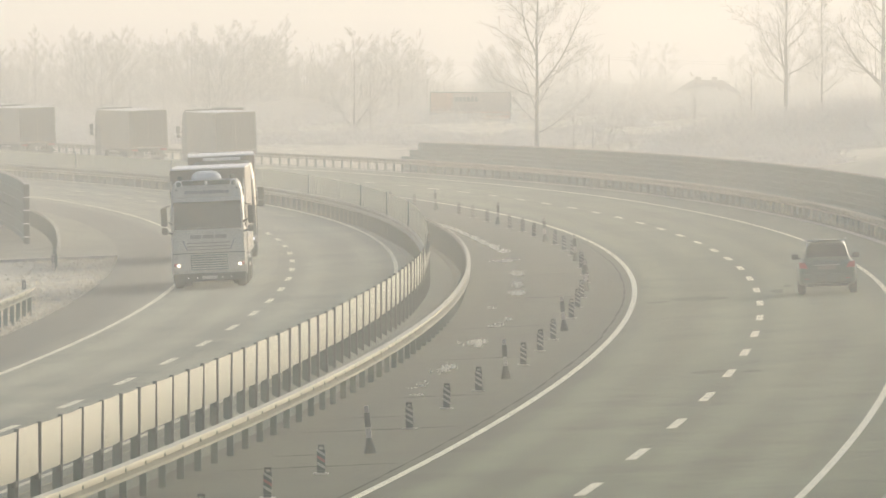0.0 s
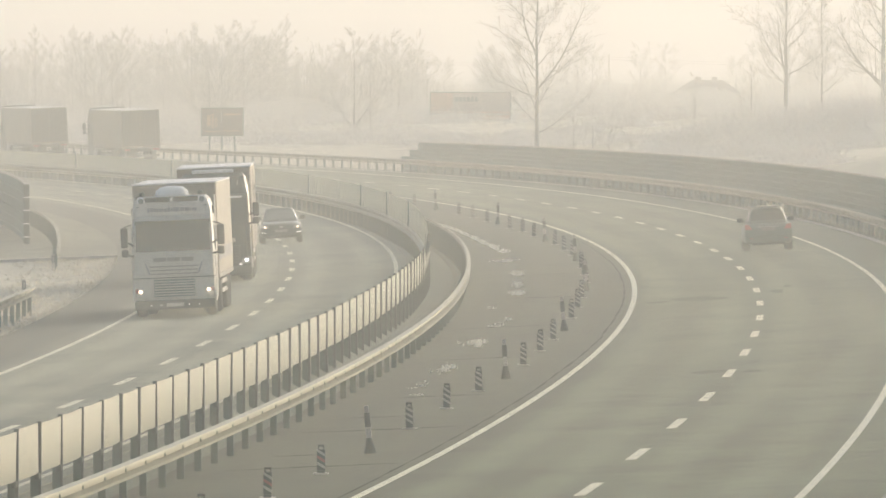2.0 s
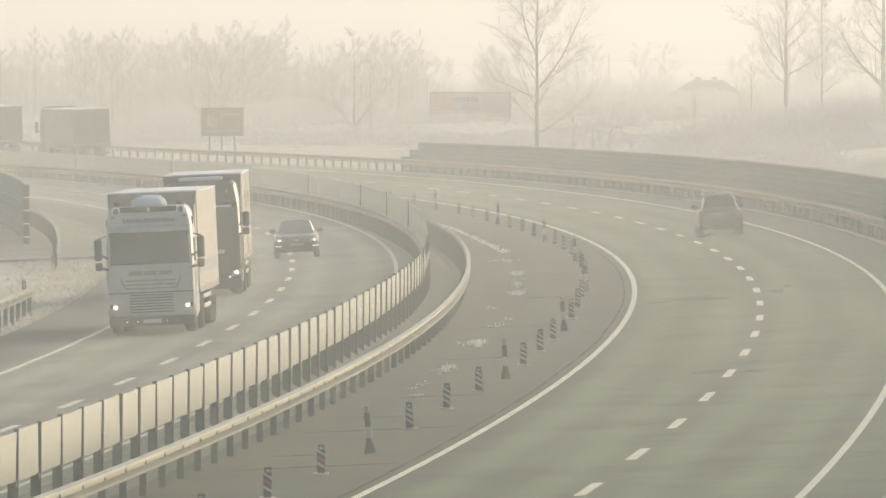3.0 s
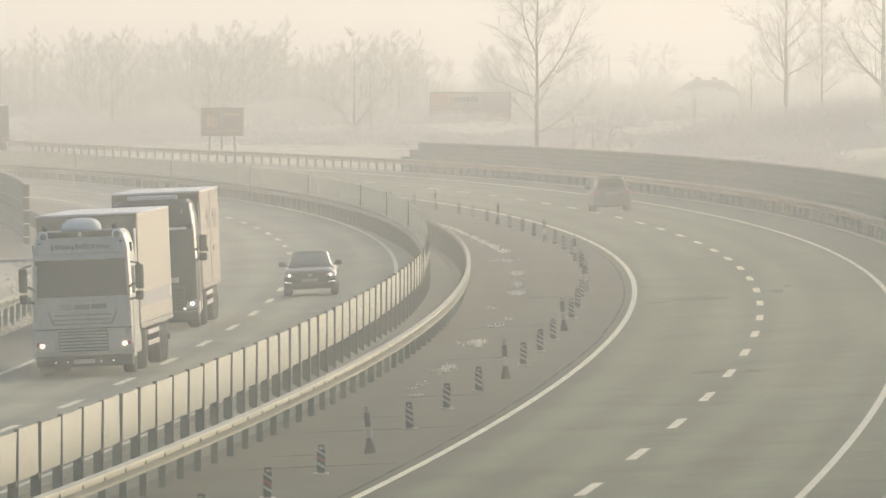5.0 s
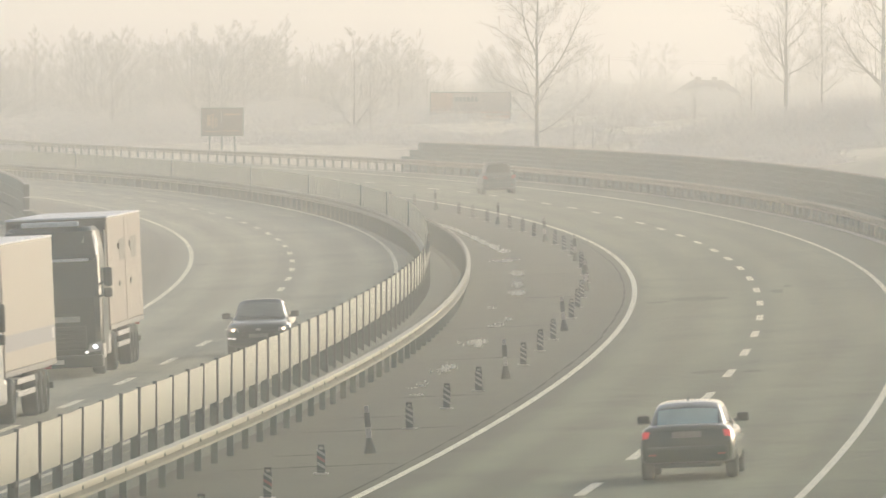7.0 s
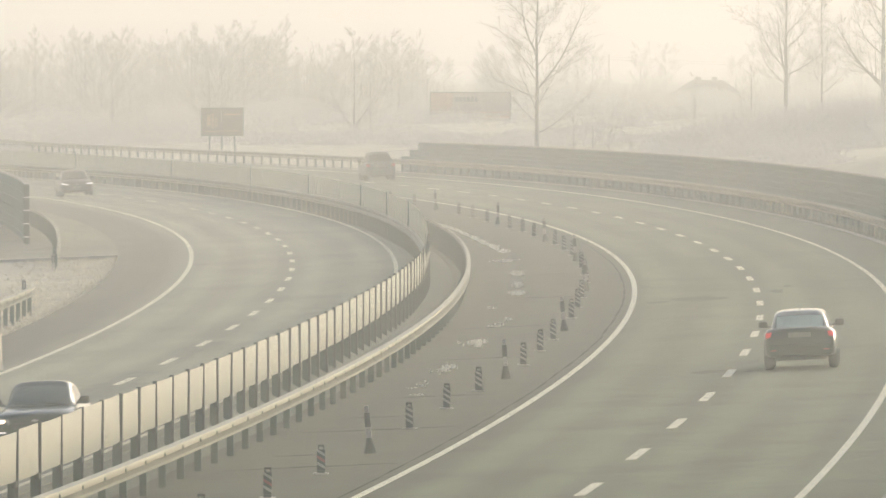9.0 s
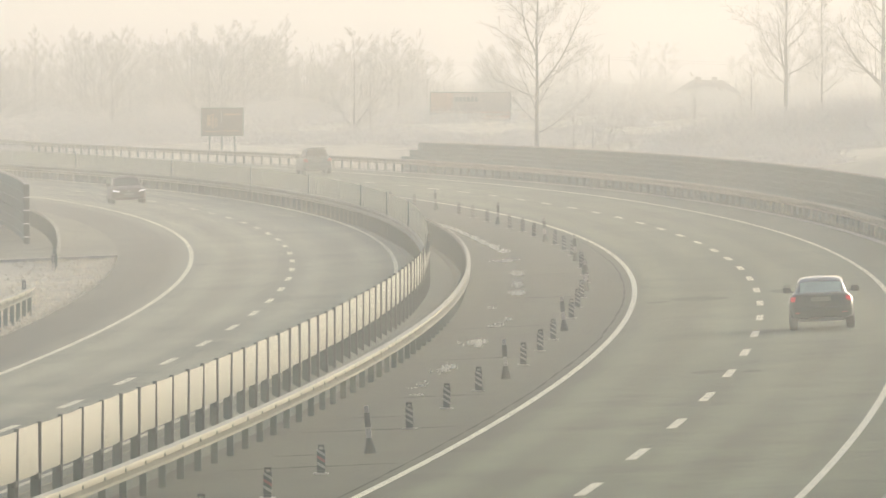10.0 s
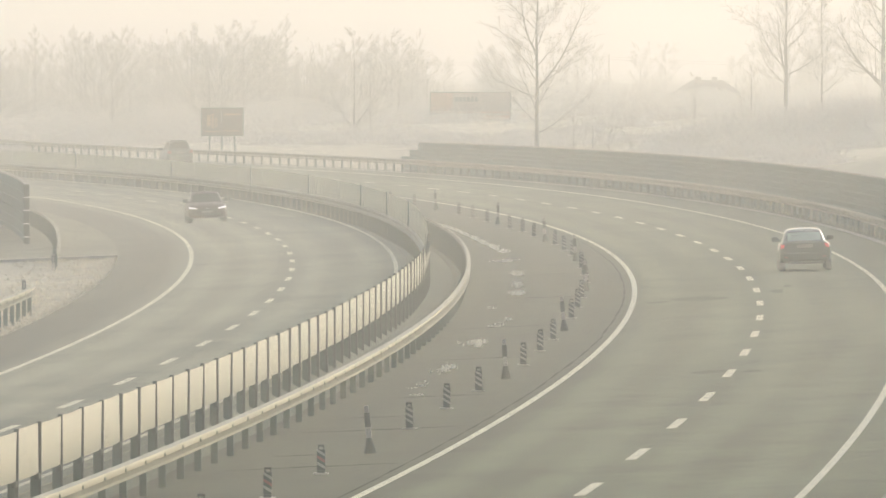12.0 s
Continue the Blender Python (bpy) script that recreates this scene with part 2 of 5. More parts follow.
def box(bm, x0, x1, y0, y1, z0, z1, bevel=0.0, mi=0):
    """An axis-aligned block with chamfered edges."""
    r = bmesh.ops.create_cube(bm, size=1.0)
    vs = r["verts"]
    for v in vs:
        v.co = Vector(((x0 + x1) / 2 + v.co.x * (x1 - x0), (y0 + y1) / 2 + v.co.y * (y1 - y0), (z0 + z1) / 2 + v.co.z * (z1 - z0)))
    fs = list({f for v in vs for f in v.link_faces})
    for f in fs:
        f.material_index = mi
    if bevel:
        es = list({e for v in vs for e in v.link_edges})
        g = bmesh.ops.bevel(bm, geom=es, offset=bevel, segments=2, affect="EDGES", profile=0.6)
        for f in g["faces"]:
            f.material_index = mi
    return vs


def rod(bm, a, b, ra, rb, sides=8):
    """A tapered rod from a to b."""
    a, b = Vector(a), Vector(b)
    w = (b - a).normalized()
    u = w.orthogonal().normalized()
    v = w.cross(u)
    r0, r1 = [], []
    for i in range(sides):
        c, s = math.cos(2 * math.pi * i / sides), math.sin(2 * math.pi * i / sides)
        r0.append(bm.verts.new(a + (u * c + v * s) * ra))
        r1.append(bm.verts.new(b + (u * c + v * s) * rb))
    for i in range(sides):
        j = (i + 1) % sides
        bm.faces.new((r0[i], r0[j], r1[j], r1[i]))
    bm.faces.new(list(reversed(r0)))
    bm.faces.new(r1)


# ---- ground, one sheet to the horizon ----
def bank(o, y):
    """Height of the frosted bank beside the noise wall."""
    return 2.1 * math.exp(-((y - 590) / 52) ** 2) * min(1, max(0, (o - 9) / 9)) * max(0.0, 1 - max(0, o - 30) / 60)


def build_ground():
    xs = sorted(set([-4000, -2000, -1000, -500, -300, -200] + list(range(-150, 151, 3)) + [200, 300, 500, 1000, 2000, 4000]))
    ys = sorted(set([-800, -300, 0, 60, 120, 160] + list(range(190, 1241, 6)) + [1300, 1400, 1600, 2000, 3000, 4900]))
    bm = bmesh.new()
    grid = []
    for y in ys:
        bx, d = bend(min(max(y, -200), 1500))
        row = []
        for x in xs:
            o = (x - bx) / math.sqrt(1 + d * d)
            z = CROSSFALL * max(min(o, 60), -45) + grade(y) - (0.45 if -14 < o < -6 else 0.20)
            if o > 9 or o < -23:
                k = min(1.0, (o - 9) / 6 if o > 9 else (-23 - o) / 6)
                z += k * (0.20 + 0.22 * noise.noise((x * 0.11, y * 0.03, 0)) + 0.5 * noise.noise((x * 0.02, y * 0.008, 5)))
                if o > 9:
                    z += bank(o, y)
            row.append(bm.verts.new((x, y, z)))
        grid.append(row)
    for a, b in zip(grid, grid[1:]):
        for i in range(len(xs) - 1):
            bm.faces.new((a[i], a[i + 1], b[i + 1], b[i]))
    tagged(finish("ground", bm, MAT["frost_grass"], smooth=True), "frost-covered pale grass ground running to the hazy horizon", "ground", kind="structure")


build_ground()


# ---- the haze: one still body of thin mist that fills the valley ----
def build_haze():
    bm = bmesh.new()
    box(bm, -3900, 3900, -700, 4800, -30, 45)
    m = bpy.data.materials.new("haze")
    m.use_nodes = True
    n, l = m.node_tree.nodes, m.node_tree.links
    n.remove(n["Principled BSDF"])
    v = n.new("ShaderNodeVolumeScatter")
    v.inputs["Color"].default_value = (0.965, 1.0, 0.965, 1)
    v.inputs["Density"].default_value = 0.00094
    v.inputs["Anisotropy"].default_value = 0.6
    l.new(v.outputs[0], n["Material Output"].inputs["Volume"])
    tagged(finish("haze", bm, m), "thin pale winter morning mist lying over the road", "mist", kind="structure")


build_haze()

ROAD_YS = [y for y in range(-150, 1245, 5)]


def build_roads():
    for name, o0, o1, mat, lab in (("road_left", -21.9, -11.0, "asphalt_l", "grey asphalt carriageway with worn wheel tracks"),
                                   ("road_right", -9.0, 6.9, "asphalt_r", "grey asphalt carriageway and closed lane with stains")):
        cols = 16
        top = [(o0 + (o1 - o0) * i / cols, 0.0) for i in range(cols + 1)]
        bm = sweep(top + [(o1, -0.25), (o0, -0.25)], ROAD_YS)
        tagged(finish(name, bm, MAT[mat]), lab, "road", kind="structure")
    bm = sweep([(-10.996, -0.01), (-10.5, -0.30), (-9.5, -0.30), (-9.004, -0.01), (-9.004, -0.5), (-10.996, -0.5)], ROAD_YS)
    tagged(finish("median", bm, MAT["gravel"]), "shallow grey gravel ditch between the carriageways", "median", kind="structure")


build_roads()

LINES = {"left_outer": (-18.922, 0.515, 0.261), "left_dash": (-15.168, 0.247, 0.357), "left_inner": (-11.331, 0.57, 0.135), "right_inner": (-3.748, -0.63, -1.149), "right_dash": (-0.0, -0.0, -0.0), "right_outer": (3.755, 0.17, 0.478)}


def line_o(k):
    a, b, c = LINES[k]
    low = -0.3 if k == "left_inner" else -1.1

    def offset(y):
        t = max(low, min(1.2, (y - 550) / 350))
        return a + b * t + c * t * t
    return offset


def build_markings():
    thick = 0.008
    for k, w in (("left_outer", 0.17), ("left_inner", 0.15), ("right_inner", 0.16), ("right_outer", 0.15)):
        bm = sweep([(-w / 2, 0.0005), (-w / 2, thick), (w / 2, thick), (w / 2, 0.0005)], ROAD_YS, offs=line_o(k))
        tagged(finish("edge_line", bm, MAT["paint"]), "worn white solid line painted on the asphalt", "road marking", "edge lines", "structure")
    for k, phase in (("left_dash", 293.0), ("right_dash", 223.37)):
        row = thing("lane_line", Matrix(), "row of short white dashes painted between two lanes", "road marking", "lane lines", "structure")
        o = line_o(k)
        for i, y in enumerate(steps(phase - 36, 1000, 18.0)):
            ys = [y - 3 + 6 * j / 4 for j in range(5)]
            part("dash", sweep([(-0.1, 0.0005), (-0.1, thick), (0.1, thick), (0.1, 0.0005)], ys, offs=o), MAT["paint"], row)


build_markings()
bm = sweep([(5.95, 0.0005), (5.95, 0.02), (6.2, 0.02), (6.2, 0.0005)], ROAD_YS)
tagged(finish("gutter", bm, MAT["wall_cap"]), "narrow pale concrete gutter along the guard rail", "gutter", kind="structure")


# ---- guard rails ----
def w_beam(side):
    """Section of a W-shaped steel beam whose face points to side (+1 right, -1 left)."""
    pts = [(0.0, 0.45), (0.10, 0.475), (0.105, 0.525), (-0.05, 0.57), (-0.05, 0.645), (0.105, 0.69), (0.10, 0.74), (0.0, 0.77)]
    back = [(o - 0.012, h) for o, h in reversed(pts)]
    return [(side * o, h) for o, h in pts + back]


def post_mesh(w=0.13, d=0.09, h=0.70, foot=0.3):
    """A C-section steel post, set into the ground."""
    bm = bmesh.new()
    box(bm, -w / 2, w / 2, -d / 2, -d / 2 + 0.02, -foot, h)
    box(bm, -w / 2, -w / 2 + 0.02, -d / 2 + 0.02, d / 2, -foot, h)
    box(bm, w / 2 - 0.02, w / 2, -d / 2 + 0.02, d / 2, -foot, h)
    me = bpy.data.meshes.new("post")
    bm.to_mesh(me)
    bm.free()
    me.materials.append(MAT["post"])
    return me


def bolt_mesh():
    bm = bmesh.new()
    box(bm, -0.012, 0.008, -0.022, 0.022, -0.016, 0.016, 0.006)
    me = bpy.data.meshes.new("bolt")
    bm.to_mesh(me)
    bm.free()
    me.materials.append(MAT["slat"])
    return me


def ease(y, a, b):
    k = min(1.0, max(0.0, (y - a) / (b - a)))
    return k * k * (3 - 2 * k)


def screen_line(y):
    """Offset of the glare screen and of the rail under it."""
    return -10.66 + 0.30 * ease(y, 320, 440)


BOLT = bolt_mesh()
POST = post_mesh()
WIDE_POST = post_mesh(0.14, 0.12, 0.40, 0.6)


def rail(name, o, y0, y1, side, label, spacing=4.0, post=None):
    r = thing(name, Matrix(), label, "guard rail", "guard rails")
    ys = steps(y0, y1, 4.0)
    line = o if callable(o) else (lambda y: o)
    part("beam", sweep(w_beam(side), ys, offs=lambda y: line(y) + side * 0.09), MAT["zinc"], r, "galvanised W-profile steel beam")
    for y in steps(y0, y1, spacing):
        p = new("post", post or POST)
        p.parent = r
        p.matrix_basis = Matrix.Translation(at(y, line(y))) @ pose(0, 0, 0, 0, 0, heading(y))
        if side > 0 and y < 420:
            p = new("bolt", BOLT)
            p.parent = r
            p.matrix_basis = Matrix.Translation(at(y, line(y) + 0.175, 0.70)) @ pose(0, 0, 0, 0, 0, heading(y))
    return r


rail("median_guard_rail", lambda y: -8.42 - 0.0028 * (min(y, 500) - 230) - 0.20 * ease(y, 300, 430), 188.4, 905, 1, "galvanised steel guard rail with dark posts along the closed lane", 4.16)
rail("median_guard_rail", lambda y: screen_line(y) - 0.08, 186.4, 905, -1, "galvanised steel guard rail carrying the glare screen", 4.30, WIDE_POST)
rail("verge_guard_rail", 6.45, 190.0, 1000, -1, "galvanised steel guard rail before the noise wall")



# ---- glare screen on the median rail ----
def build_screen():
    s = thing("glare_screen", Matrix(), "row of cream glare-screen panels between slim dark posts", "screen fence")
    ys = steps(186.4, 890, 4.30)
    bm = bmesh.new()
    box(bm, -0.045, 0.045, -0.04, 0.04, -0.6, 1.33, 0.01)
    post = bpy.data.meshes.new("screen_post")
    bm.to_mesh(post)
    bm.free()
    post.materials.append(MAT["slat"])
    bm = bmesh.new()
    box(bm, -0.02, 0.03, -0.03, 0.03, -0.6, 0.98, 0.008)
    thin = bpy.data.meshes.new("screen_post")
    bm.to_mesh(thin)
    bm.free()
    thin.materials.append(MAT["zinc"])
    for y in ys:
        p = new("screen_post", post if y < 440 else thin)
        p.parent = s
        p.matrix_basis = Matrix.Translation(at(y, screen_line(y))) @ pose(0, 0, 0, random.uniform(-0.6, 0.6), random.uniform(-0.5, 0.5), heading(y))
    for y0, y1 in zip(ys, ys[1:]):
        a, b = at(y0, screen_line(y0)), at(y1, screen_line(y1))
        w = (b - a).normalized()
        nrm = Vector((w.y, -w.x, 0)).normalized()
        bm = bmesh.new()
        cols, rows = 5, 4
        high = 0.93 + 0.34 * ease(y0, 425, 500)
        sag, lean, low = random.uniform(0.0, 0.02), random.uniform(-0.015, 0.02), random.uniform(-0.015, 0.03)
        for side in (0, 1):
            vs = []
            for i in range(cols + 1):
                u = i / cols
                for j in range(rows + 1):
                    h = 0.37 + low * (1 - abs(2 * u - 1)) + j / rows * (high - low) - (sag * 4 * u * (1 - u) if j == rows else 0)
                    belly = 0.05 * math.sin(math.pi * u) * math.sin(math.pi * j / rows) + lean * j / rows
                    q = a.lerp(b, 0.012 + 0.976 * u) + Vector((0, 0, h)) + nrm * (belly - 0.012 * side)
                    vs.append(bm.verts.new(q))
            for i in range(cols):
                for j in range(rows):
                    k = i * (rows + 1) + j
                    f = [vs[k], vs[k + rows + 1], vs[k + rows + 2], vs[k + 1]]
                    bm.faces.new(f if side == 0 else list(reversed(f)))
        part("screen_panel", bm, MAT["panel"], s, smooth=True)
    # dark brackets under the panels
    for y0, y1 in zip(ys, ys[1:]):
        if y0 > 440:
            break
        bm = bmesh.new()
        a, b = at(y0, screen_line(y0)), at(y1, screen_line(y1))
        q = a.lerp(b, 0.93)
        box(bm, q.x - 0.05, q.x + 0.05, q.y - 0.16, q.y + 0.15, q.z + 0.27, q.z + 0.39, 0.03)
        part("bracket", bm, MAT["slat"], s)
    for y in (498.0, 533.0, 565.0, 616.0, 662.0, 715.0, 770.0):
        bm = bmesh.new()
        rod(bm, (0, 0, -0.2), (0, 0, 1.75), 0.03, 0.022)
        ob = finish("marker_post", bm, MAT["post"])
        ob.matrix_basis = Matrix.Translation(at(y, screen_line(y) - 0.12))
        tagged(ob, "slim dark steel post standing in the median", "post", "median posts")


build_screen()


# ---- noise wall beside the right carriageway: boards between steel posts ----
def wall_height(y):
    return 2.02 - 0.0012 * (y - 470)


def build_noise_wall():
    w = thing("wall_noise", Matrix(), "weathered grey noise wall of horizontal boards with a frosted cap", "noise wall", kind="structure")
    o, ys = 7.35, steps(381, 758, 4.0)
    end = len(ys) - 2
    boards = 9
    for i, (y0, y1) in enumerate(zip(ys, ys[1:])):
        a, b = at(y0, o), at(y1, o)
        drop = 0.42 * max(0, i - end + 2)
        top = wall_height(y0) - drop
        bm = bmesh.new()
        w_ = (b - a).normalized()
        nrm = Vector((-w_.y, w_.x, 0)).normalized()
        n = max(3, round(boards * top / 2.05))
        for k in range(n):
            h0, h1 = -0.1 + (top + 0.1) * k / n, -0.1 + (top + 0.1) * (k + 1) / n - 0.01
            d = 0.04 + 0.006 * ((k * 7 + i * 3) % 3)
            # face, then a bevelled top edge in a lighter, patchy tone
            sec = [(-0.06, h0), (d + 0.02, h0), (d + 0.03, h1 - 0.035), (d - 0.02, h1), (-0.06, h1)]
            v, u = ([bm.verts.new(e + nrm * x + Vector((0, 0, z))) for x, z in sec] for e in (a, b))
            bm.faces.new(v)
            bm.faces.new(list(reversed(u)))
            for c in range(5):
                e = (c + 1) % 5
                bm.faces.new((v[c], u[c], u[e], v[e])).material_index = 1 if c == 2 else 0
        bmesh.ops.recalc_face_normals(bm, faces=bm.faces)
        part("wall_panel", bm, [MAT["wall"], MAT["pale_edge"]], w)
        bm = bmesh.new()
        box(bm, -0.07, 0.07, -0.07, 0.07, -0.2, top - 0.03, 0.01)
        p = part("wall_post", bm, MAT["wall"], w)
        p.matrix_basis = Matrix.Translation(at(y0, o + 0.08)) @ pose(0, 0, 0, 0, 0, heading(y0))
    cap = part("cap", sweep([(o - 0.10, 0), (o + 0.06, 0), (o + 0.06, 0.05), (o - 0.10, 0.05)], ys[:end]), MAT["wall_cap"], w)
    for v in cap.data.vertices:
        v.co.z += wall_height(v.co.y)


build_noise_wall()


# ---- beacons and tall flexible posts along the closed lane ----
def striped_board(middle="beacon_white", label="small dark guide beacon with pale slanting stripes on a rubber foot"):
    """Upright board 0.15 x 0.5 m with slanting stripes in relief, on a rubber foot."""
    t = thing("guide_beacon", Matrix(), label, "traffic beacon", "guide beacons")
    bm = bmesh.new()
    box(bm, -0.14, 0.14, -0.16, 0.16, 0.0, 0.028, 0.01)
    part("foot", bm, MAT["beacon_white"], t, "flat foot pale with rime")
    bm = bmesh.new()
    box(bm, -0.075, 0.075, -0.05, 0.05, 0.029, 0.07, 0.012)
    part("socket", bm, MAT["rubber"], t)
    bm = bmesh.new()
    box(bm, -0.08, 0.08, -0.018, 0.018, 0.071, 0.47, 0.012)
    part("board", bm, MAT["beacon_dark"], t)
    bm = bmesh.new()
    for x in (-0.062, 0.036):
        box(bm, x, x + 0.026, -0.014, 0.014, 0.471, 0.53)
    box(bm, -0.066, 0.066, -0.016, 0.016, 0.518, 0.56, 0.012)
    part("handle", bm, MAT["beacon_dark"], t)
    for k in range(3):
        bm = bmesh.new()
        z = 0.10 + 0.118 * k
        q = [(-0.072, z + 0.085), (-0.072, z + 0.14), (0.072, z + 0.055), (0.072, z)]
        v = [bm.verts.new((x, -0.023, zz)) for x, zz in q] + [bm.verts.new((x, -0.018, zz)) for x, zz in q]
        bm.faces.new(v[:4])
        for i in range(4):
            j = (i + 1) % 4
            bm.faces.new((v[i], v[i + 4], v[j + 4], v[j]))
        part("stripe", bm, MAT[middle if k == 1 else "beacon_white"], t)
    return t


def tall_post():
    """Flexible marker post: a flared rubber base and a flat leaning blade with one pale band."""
    t = thing("marker_post", Matrix(), "tall dark flexible post with a flared rubber base", "marker post", "flexible posts")
    bm = bmesh.new()
    r = bmesh.ops.create_cone(bm, cap_ends=True, segments=12, radius1=0.125, radius2=0.055, depth=0.30)
    bmesh.ops.translate(bm, verts=r["verts"], vec=(0, 0, 0.15))
    part("base", bm, MAT["rubber"], t)
    bm = bmesh.new()
    box(bm, -0.055, 0.055, -0.03, 0.03, 0.301, 0.52, 0.01)
    part("band", bm, MAT["beacon_white"], t)
    bm = bmesh.new()
    box(bm, -0.058, 0.058, -0.03, 0.03, 0.521, 0.80, 0.01)
    part("blade", bm, MAT["beacon_dark"], t)
    bm = bmesh.new()
    box(bm, -0.045, 0.045, -0.028, 0.028, 0.801, 0.94, 0.015)
    part("tip", bm, MAT["beacon_white"], t)
    return t


def build_beacons():
    b, p = striped_board(), tall_post()
    first = True
    for y, o in ((213.0, -5.93), (225.5, -5.82), (237.4, -5.75)):
        striped_board("beacon_red", "small dark guide beacon with red and pale slanting stripes").matrix_basis = Matrix.Translation(at(y, o, 0.004)) @ pose(0, 0, 0, 1, 0.5, heading(y))
    beacons = [(263.1, -5.69), (276.4, -5.65), (289.0, -5.56), (309.9, -5.36), (322.8, -5.37), (334.0, -5.34),
               (357.9, -5.34), (371.4, -5.33), (384.4, -5.30), (407.0, -5.2), (420.0, -5.18), (433.0, -5.15), (458.3, -5.08), (469.8, -5.14),
               (483.3, -5.15), (505.9, -5.30), (518.8, -5.31), (529.4, -5.45), (552.0, -5.45), (564.5, -5.5), (577.0, -5.5), (612.0, -5.6), (630.0, -5.6)]
    for y, o in beacons:
        m = Matrix.Translation(at(y, o, 0.004)) @ pose(0, 0, 0, random.uniform(-1.5, 1.5), random.uniform(-1.5, 1.5), heading(y) + random.uniform(-8, 8))
        if first:
            b.matrix_basis = m
        else:
            copy_thing(b, m)
        first = False
    first = True
    for y, o, lean in ((248.5, -5.57, -5), (298.4, -5.33, -3), (343.5, -5.26, -5), (395.0, -5.21, -3), (447.0, -5.15, -4), (492.2, -5.27, -4), (543.0, -5.4, 1), (595.3, -5.56, -3)):
        m = Matrix.Translation(at(y, o, 0.004)) @ pose(0, 0, 0, 0, lean, heading(y))
        if first:
            p.matrix_basis = m
        else:
            copy_thing(p, m)
        first = False


build_beacons()


# ---- bare frosted trees ----
def twig_rod(bm, a, b, ra, rb, sides):
    """A tapered stick without end caps."""
    w = (b - a).normalized()
    u = w.orthogonal().normalized()
    v = w.cross(u)
    ring = [(u * math.cos(2 * math.pi * i / sides) + v * math.sin(2 * math.pi * i / sides)) for i in range(sides)]
    r0 = [bm.verts.new(a + d * ra) for d in ring]
    r1 = [bm.verts.new(b + d * rb) for d in ring]
    for i in range(sides):
        j = (i + 1) % sides
        bm.faces.new((r0[i], r0[j], r1[j], r1[i]))


def branch(wood, twigs, a, way, length, r, level, last, rng, fine, lift=0.05):
    """A limb that bends slowly upwards and bears shorter shoots on alternate sides, down to level last."""
    n = (8, 5, 3, 2)[level]
    p, w = Vector(a), Vector(way).normalized()
    seg = length / n
    turn = rng.uniform(0, 6.28)
    for i in range(n):
        w = (w + Vector((rng.gauss(0, 1), rng.gauss(0, 1), rng.gauss(0, 1))) * 0.07 + Vector((0, 0, lift))).normalized()
        q = p + w * seg
        r0, r1 = max(r * (1 - 0.8 * i / n), fine), max(r * (1 - 0.8 * (i + 1) / n), fine)
        twig_rod(wood if level < min(2, last) else twigs, p, q, r0, r1, (6, 5, 3, 3)[level])
        if level < last and i >= (1 if level == 0 else 0):
            for k in range(2 if rng.random() < (0.5, 0.35, 0.3, 0)[level] else 1):
                turn += 2.4 + rng.uniform(-0.6, 0.6)
                u = w.orthogonal().normalized()
                side = u * math.cos(turn) + w.cross(u) * math.sin(turn)
                d = (w * rng.uniform(0.8, 1.1) + side * rng.uniform(0.5, 0.85)).normalized()
                ln = length * (0.52, 0.58, 0.6, 0)[level] * (1 - 0.5 * i / n) * rng.uniform(0.55, 1.1)
                branch(wood, twigs, p.lerp(q, rng.uniform(0.1, 1.0)), d, ln, r0 * 0.45, level + 1, last, rng, fine, lift * 0.7)
        p = q


def tree(seed, height, spread, label, limbs=13, start=0.12, group="bare trees", thick=0.011, fine=0.0075, last=3, limb=0.30, leaders=()):
    """A tapered trunk with rising limbs that fork into fine frosted twigs. leaders: (share of the height, sideways, length) of strong upright limbs."""
    rng = random.Random(seed)
    t = thing("tree", Matrix(), label, "tree", group)
    trunk, crown = bmesh.new(), bmesh.new()
    n = 12
    pts = [Vector((rng.uniform(-1, 1) * 0.006 * height * (i / n), rng.uniform(-1, 1) * 0.006 * height * (i / n), height * i / n - (0.3 if i == 0 else 0))) for i in range(n + 1)]
    r = height * thick
    for i in range(n):
        rod(trunk, pts[i], pts[i + 1], r * (1 - 0.9 * i / n) * (1.25 if i == 0 else 1), r * (1 - 0.9 * (i + 1) / n), 9)
    for f, side, ln in leaders:
        branch(trunk, crown, pts[0].lerp(pts[-1], f), (side, 0.1, 0.75), ln, r * 0.50, 0, last, rng, fine, 0.06)
    for k in range(limbs):
        f = start + (0.97 - start) * (k + rng.uniform(0, 0.6)) / limbs
        i = min(int(f * n), n - 1)
        a = pts[i].lerp(pts[i + 1], f * n - i)
        ang = k * 2.4 + rng.uniform(-0.5, 0.5)
        way = Vector((math.cos(ang), math.sin(ang), rng.uniform(0.2, 0.55) + 0.6 * f))
        ln = spread * (1.08 - 0.8 * f) * rng.uniform(0.7, 1.12)
        branch(trunk, crown, a, way, ln, r * limb * (1.1 - 0.8 * f), 0, last, rng, fine)
    part("trunk", trunk, MAT["bark"], t)
    part("crown", crown, MAT["twig"], t, "fine bare twigs white with hoar frost")
    return t


def ground_z(x, y):
    bx, d = bend(y)
    o = (x - bx) / math.sqrt(1 + d * d)
    z = CROSSFALL * max(min(o, 60), -45) + grade(y)
    if o > 9:
        z += bank(o, y)
    return z


def put(ob, x, y, turn=0.0, size=1.0, sink=0.15):
    ob.matrix_basis = Matrix.Translation((x, y, ground_z(x, y) - sink)) @ pose(0, 0, 0, 0, 0, turn)
    return ob


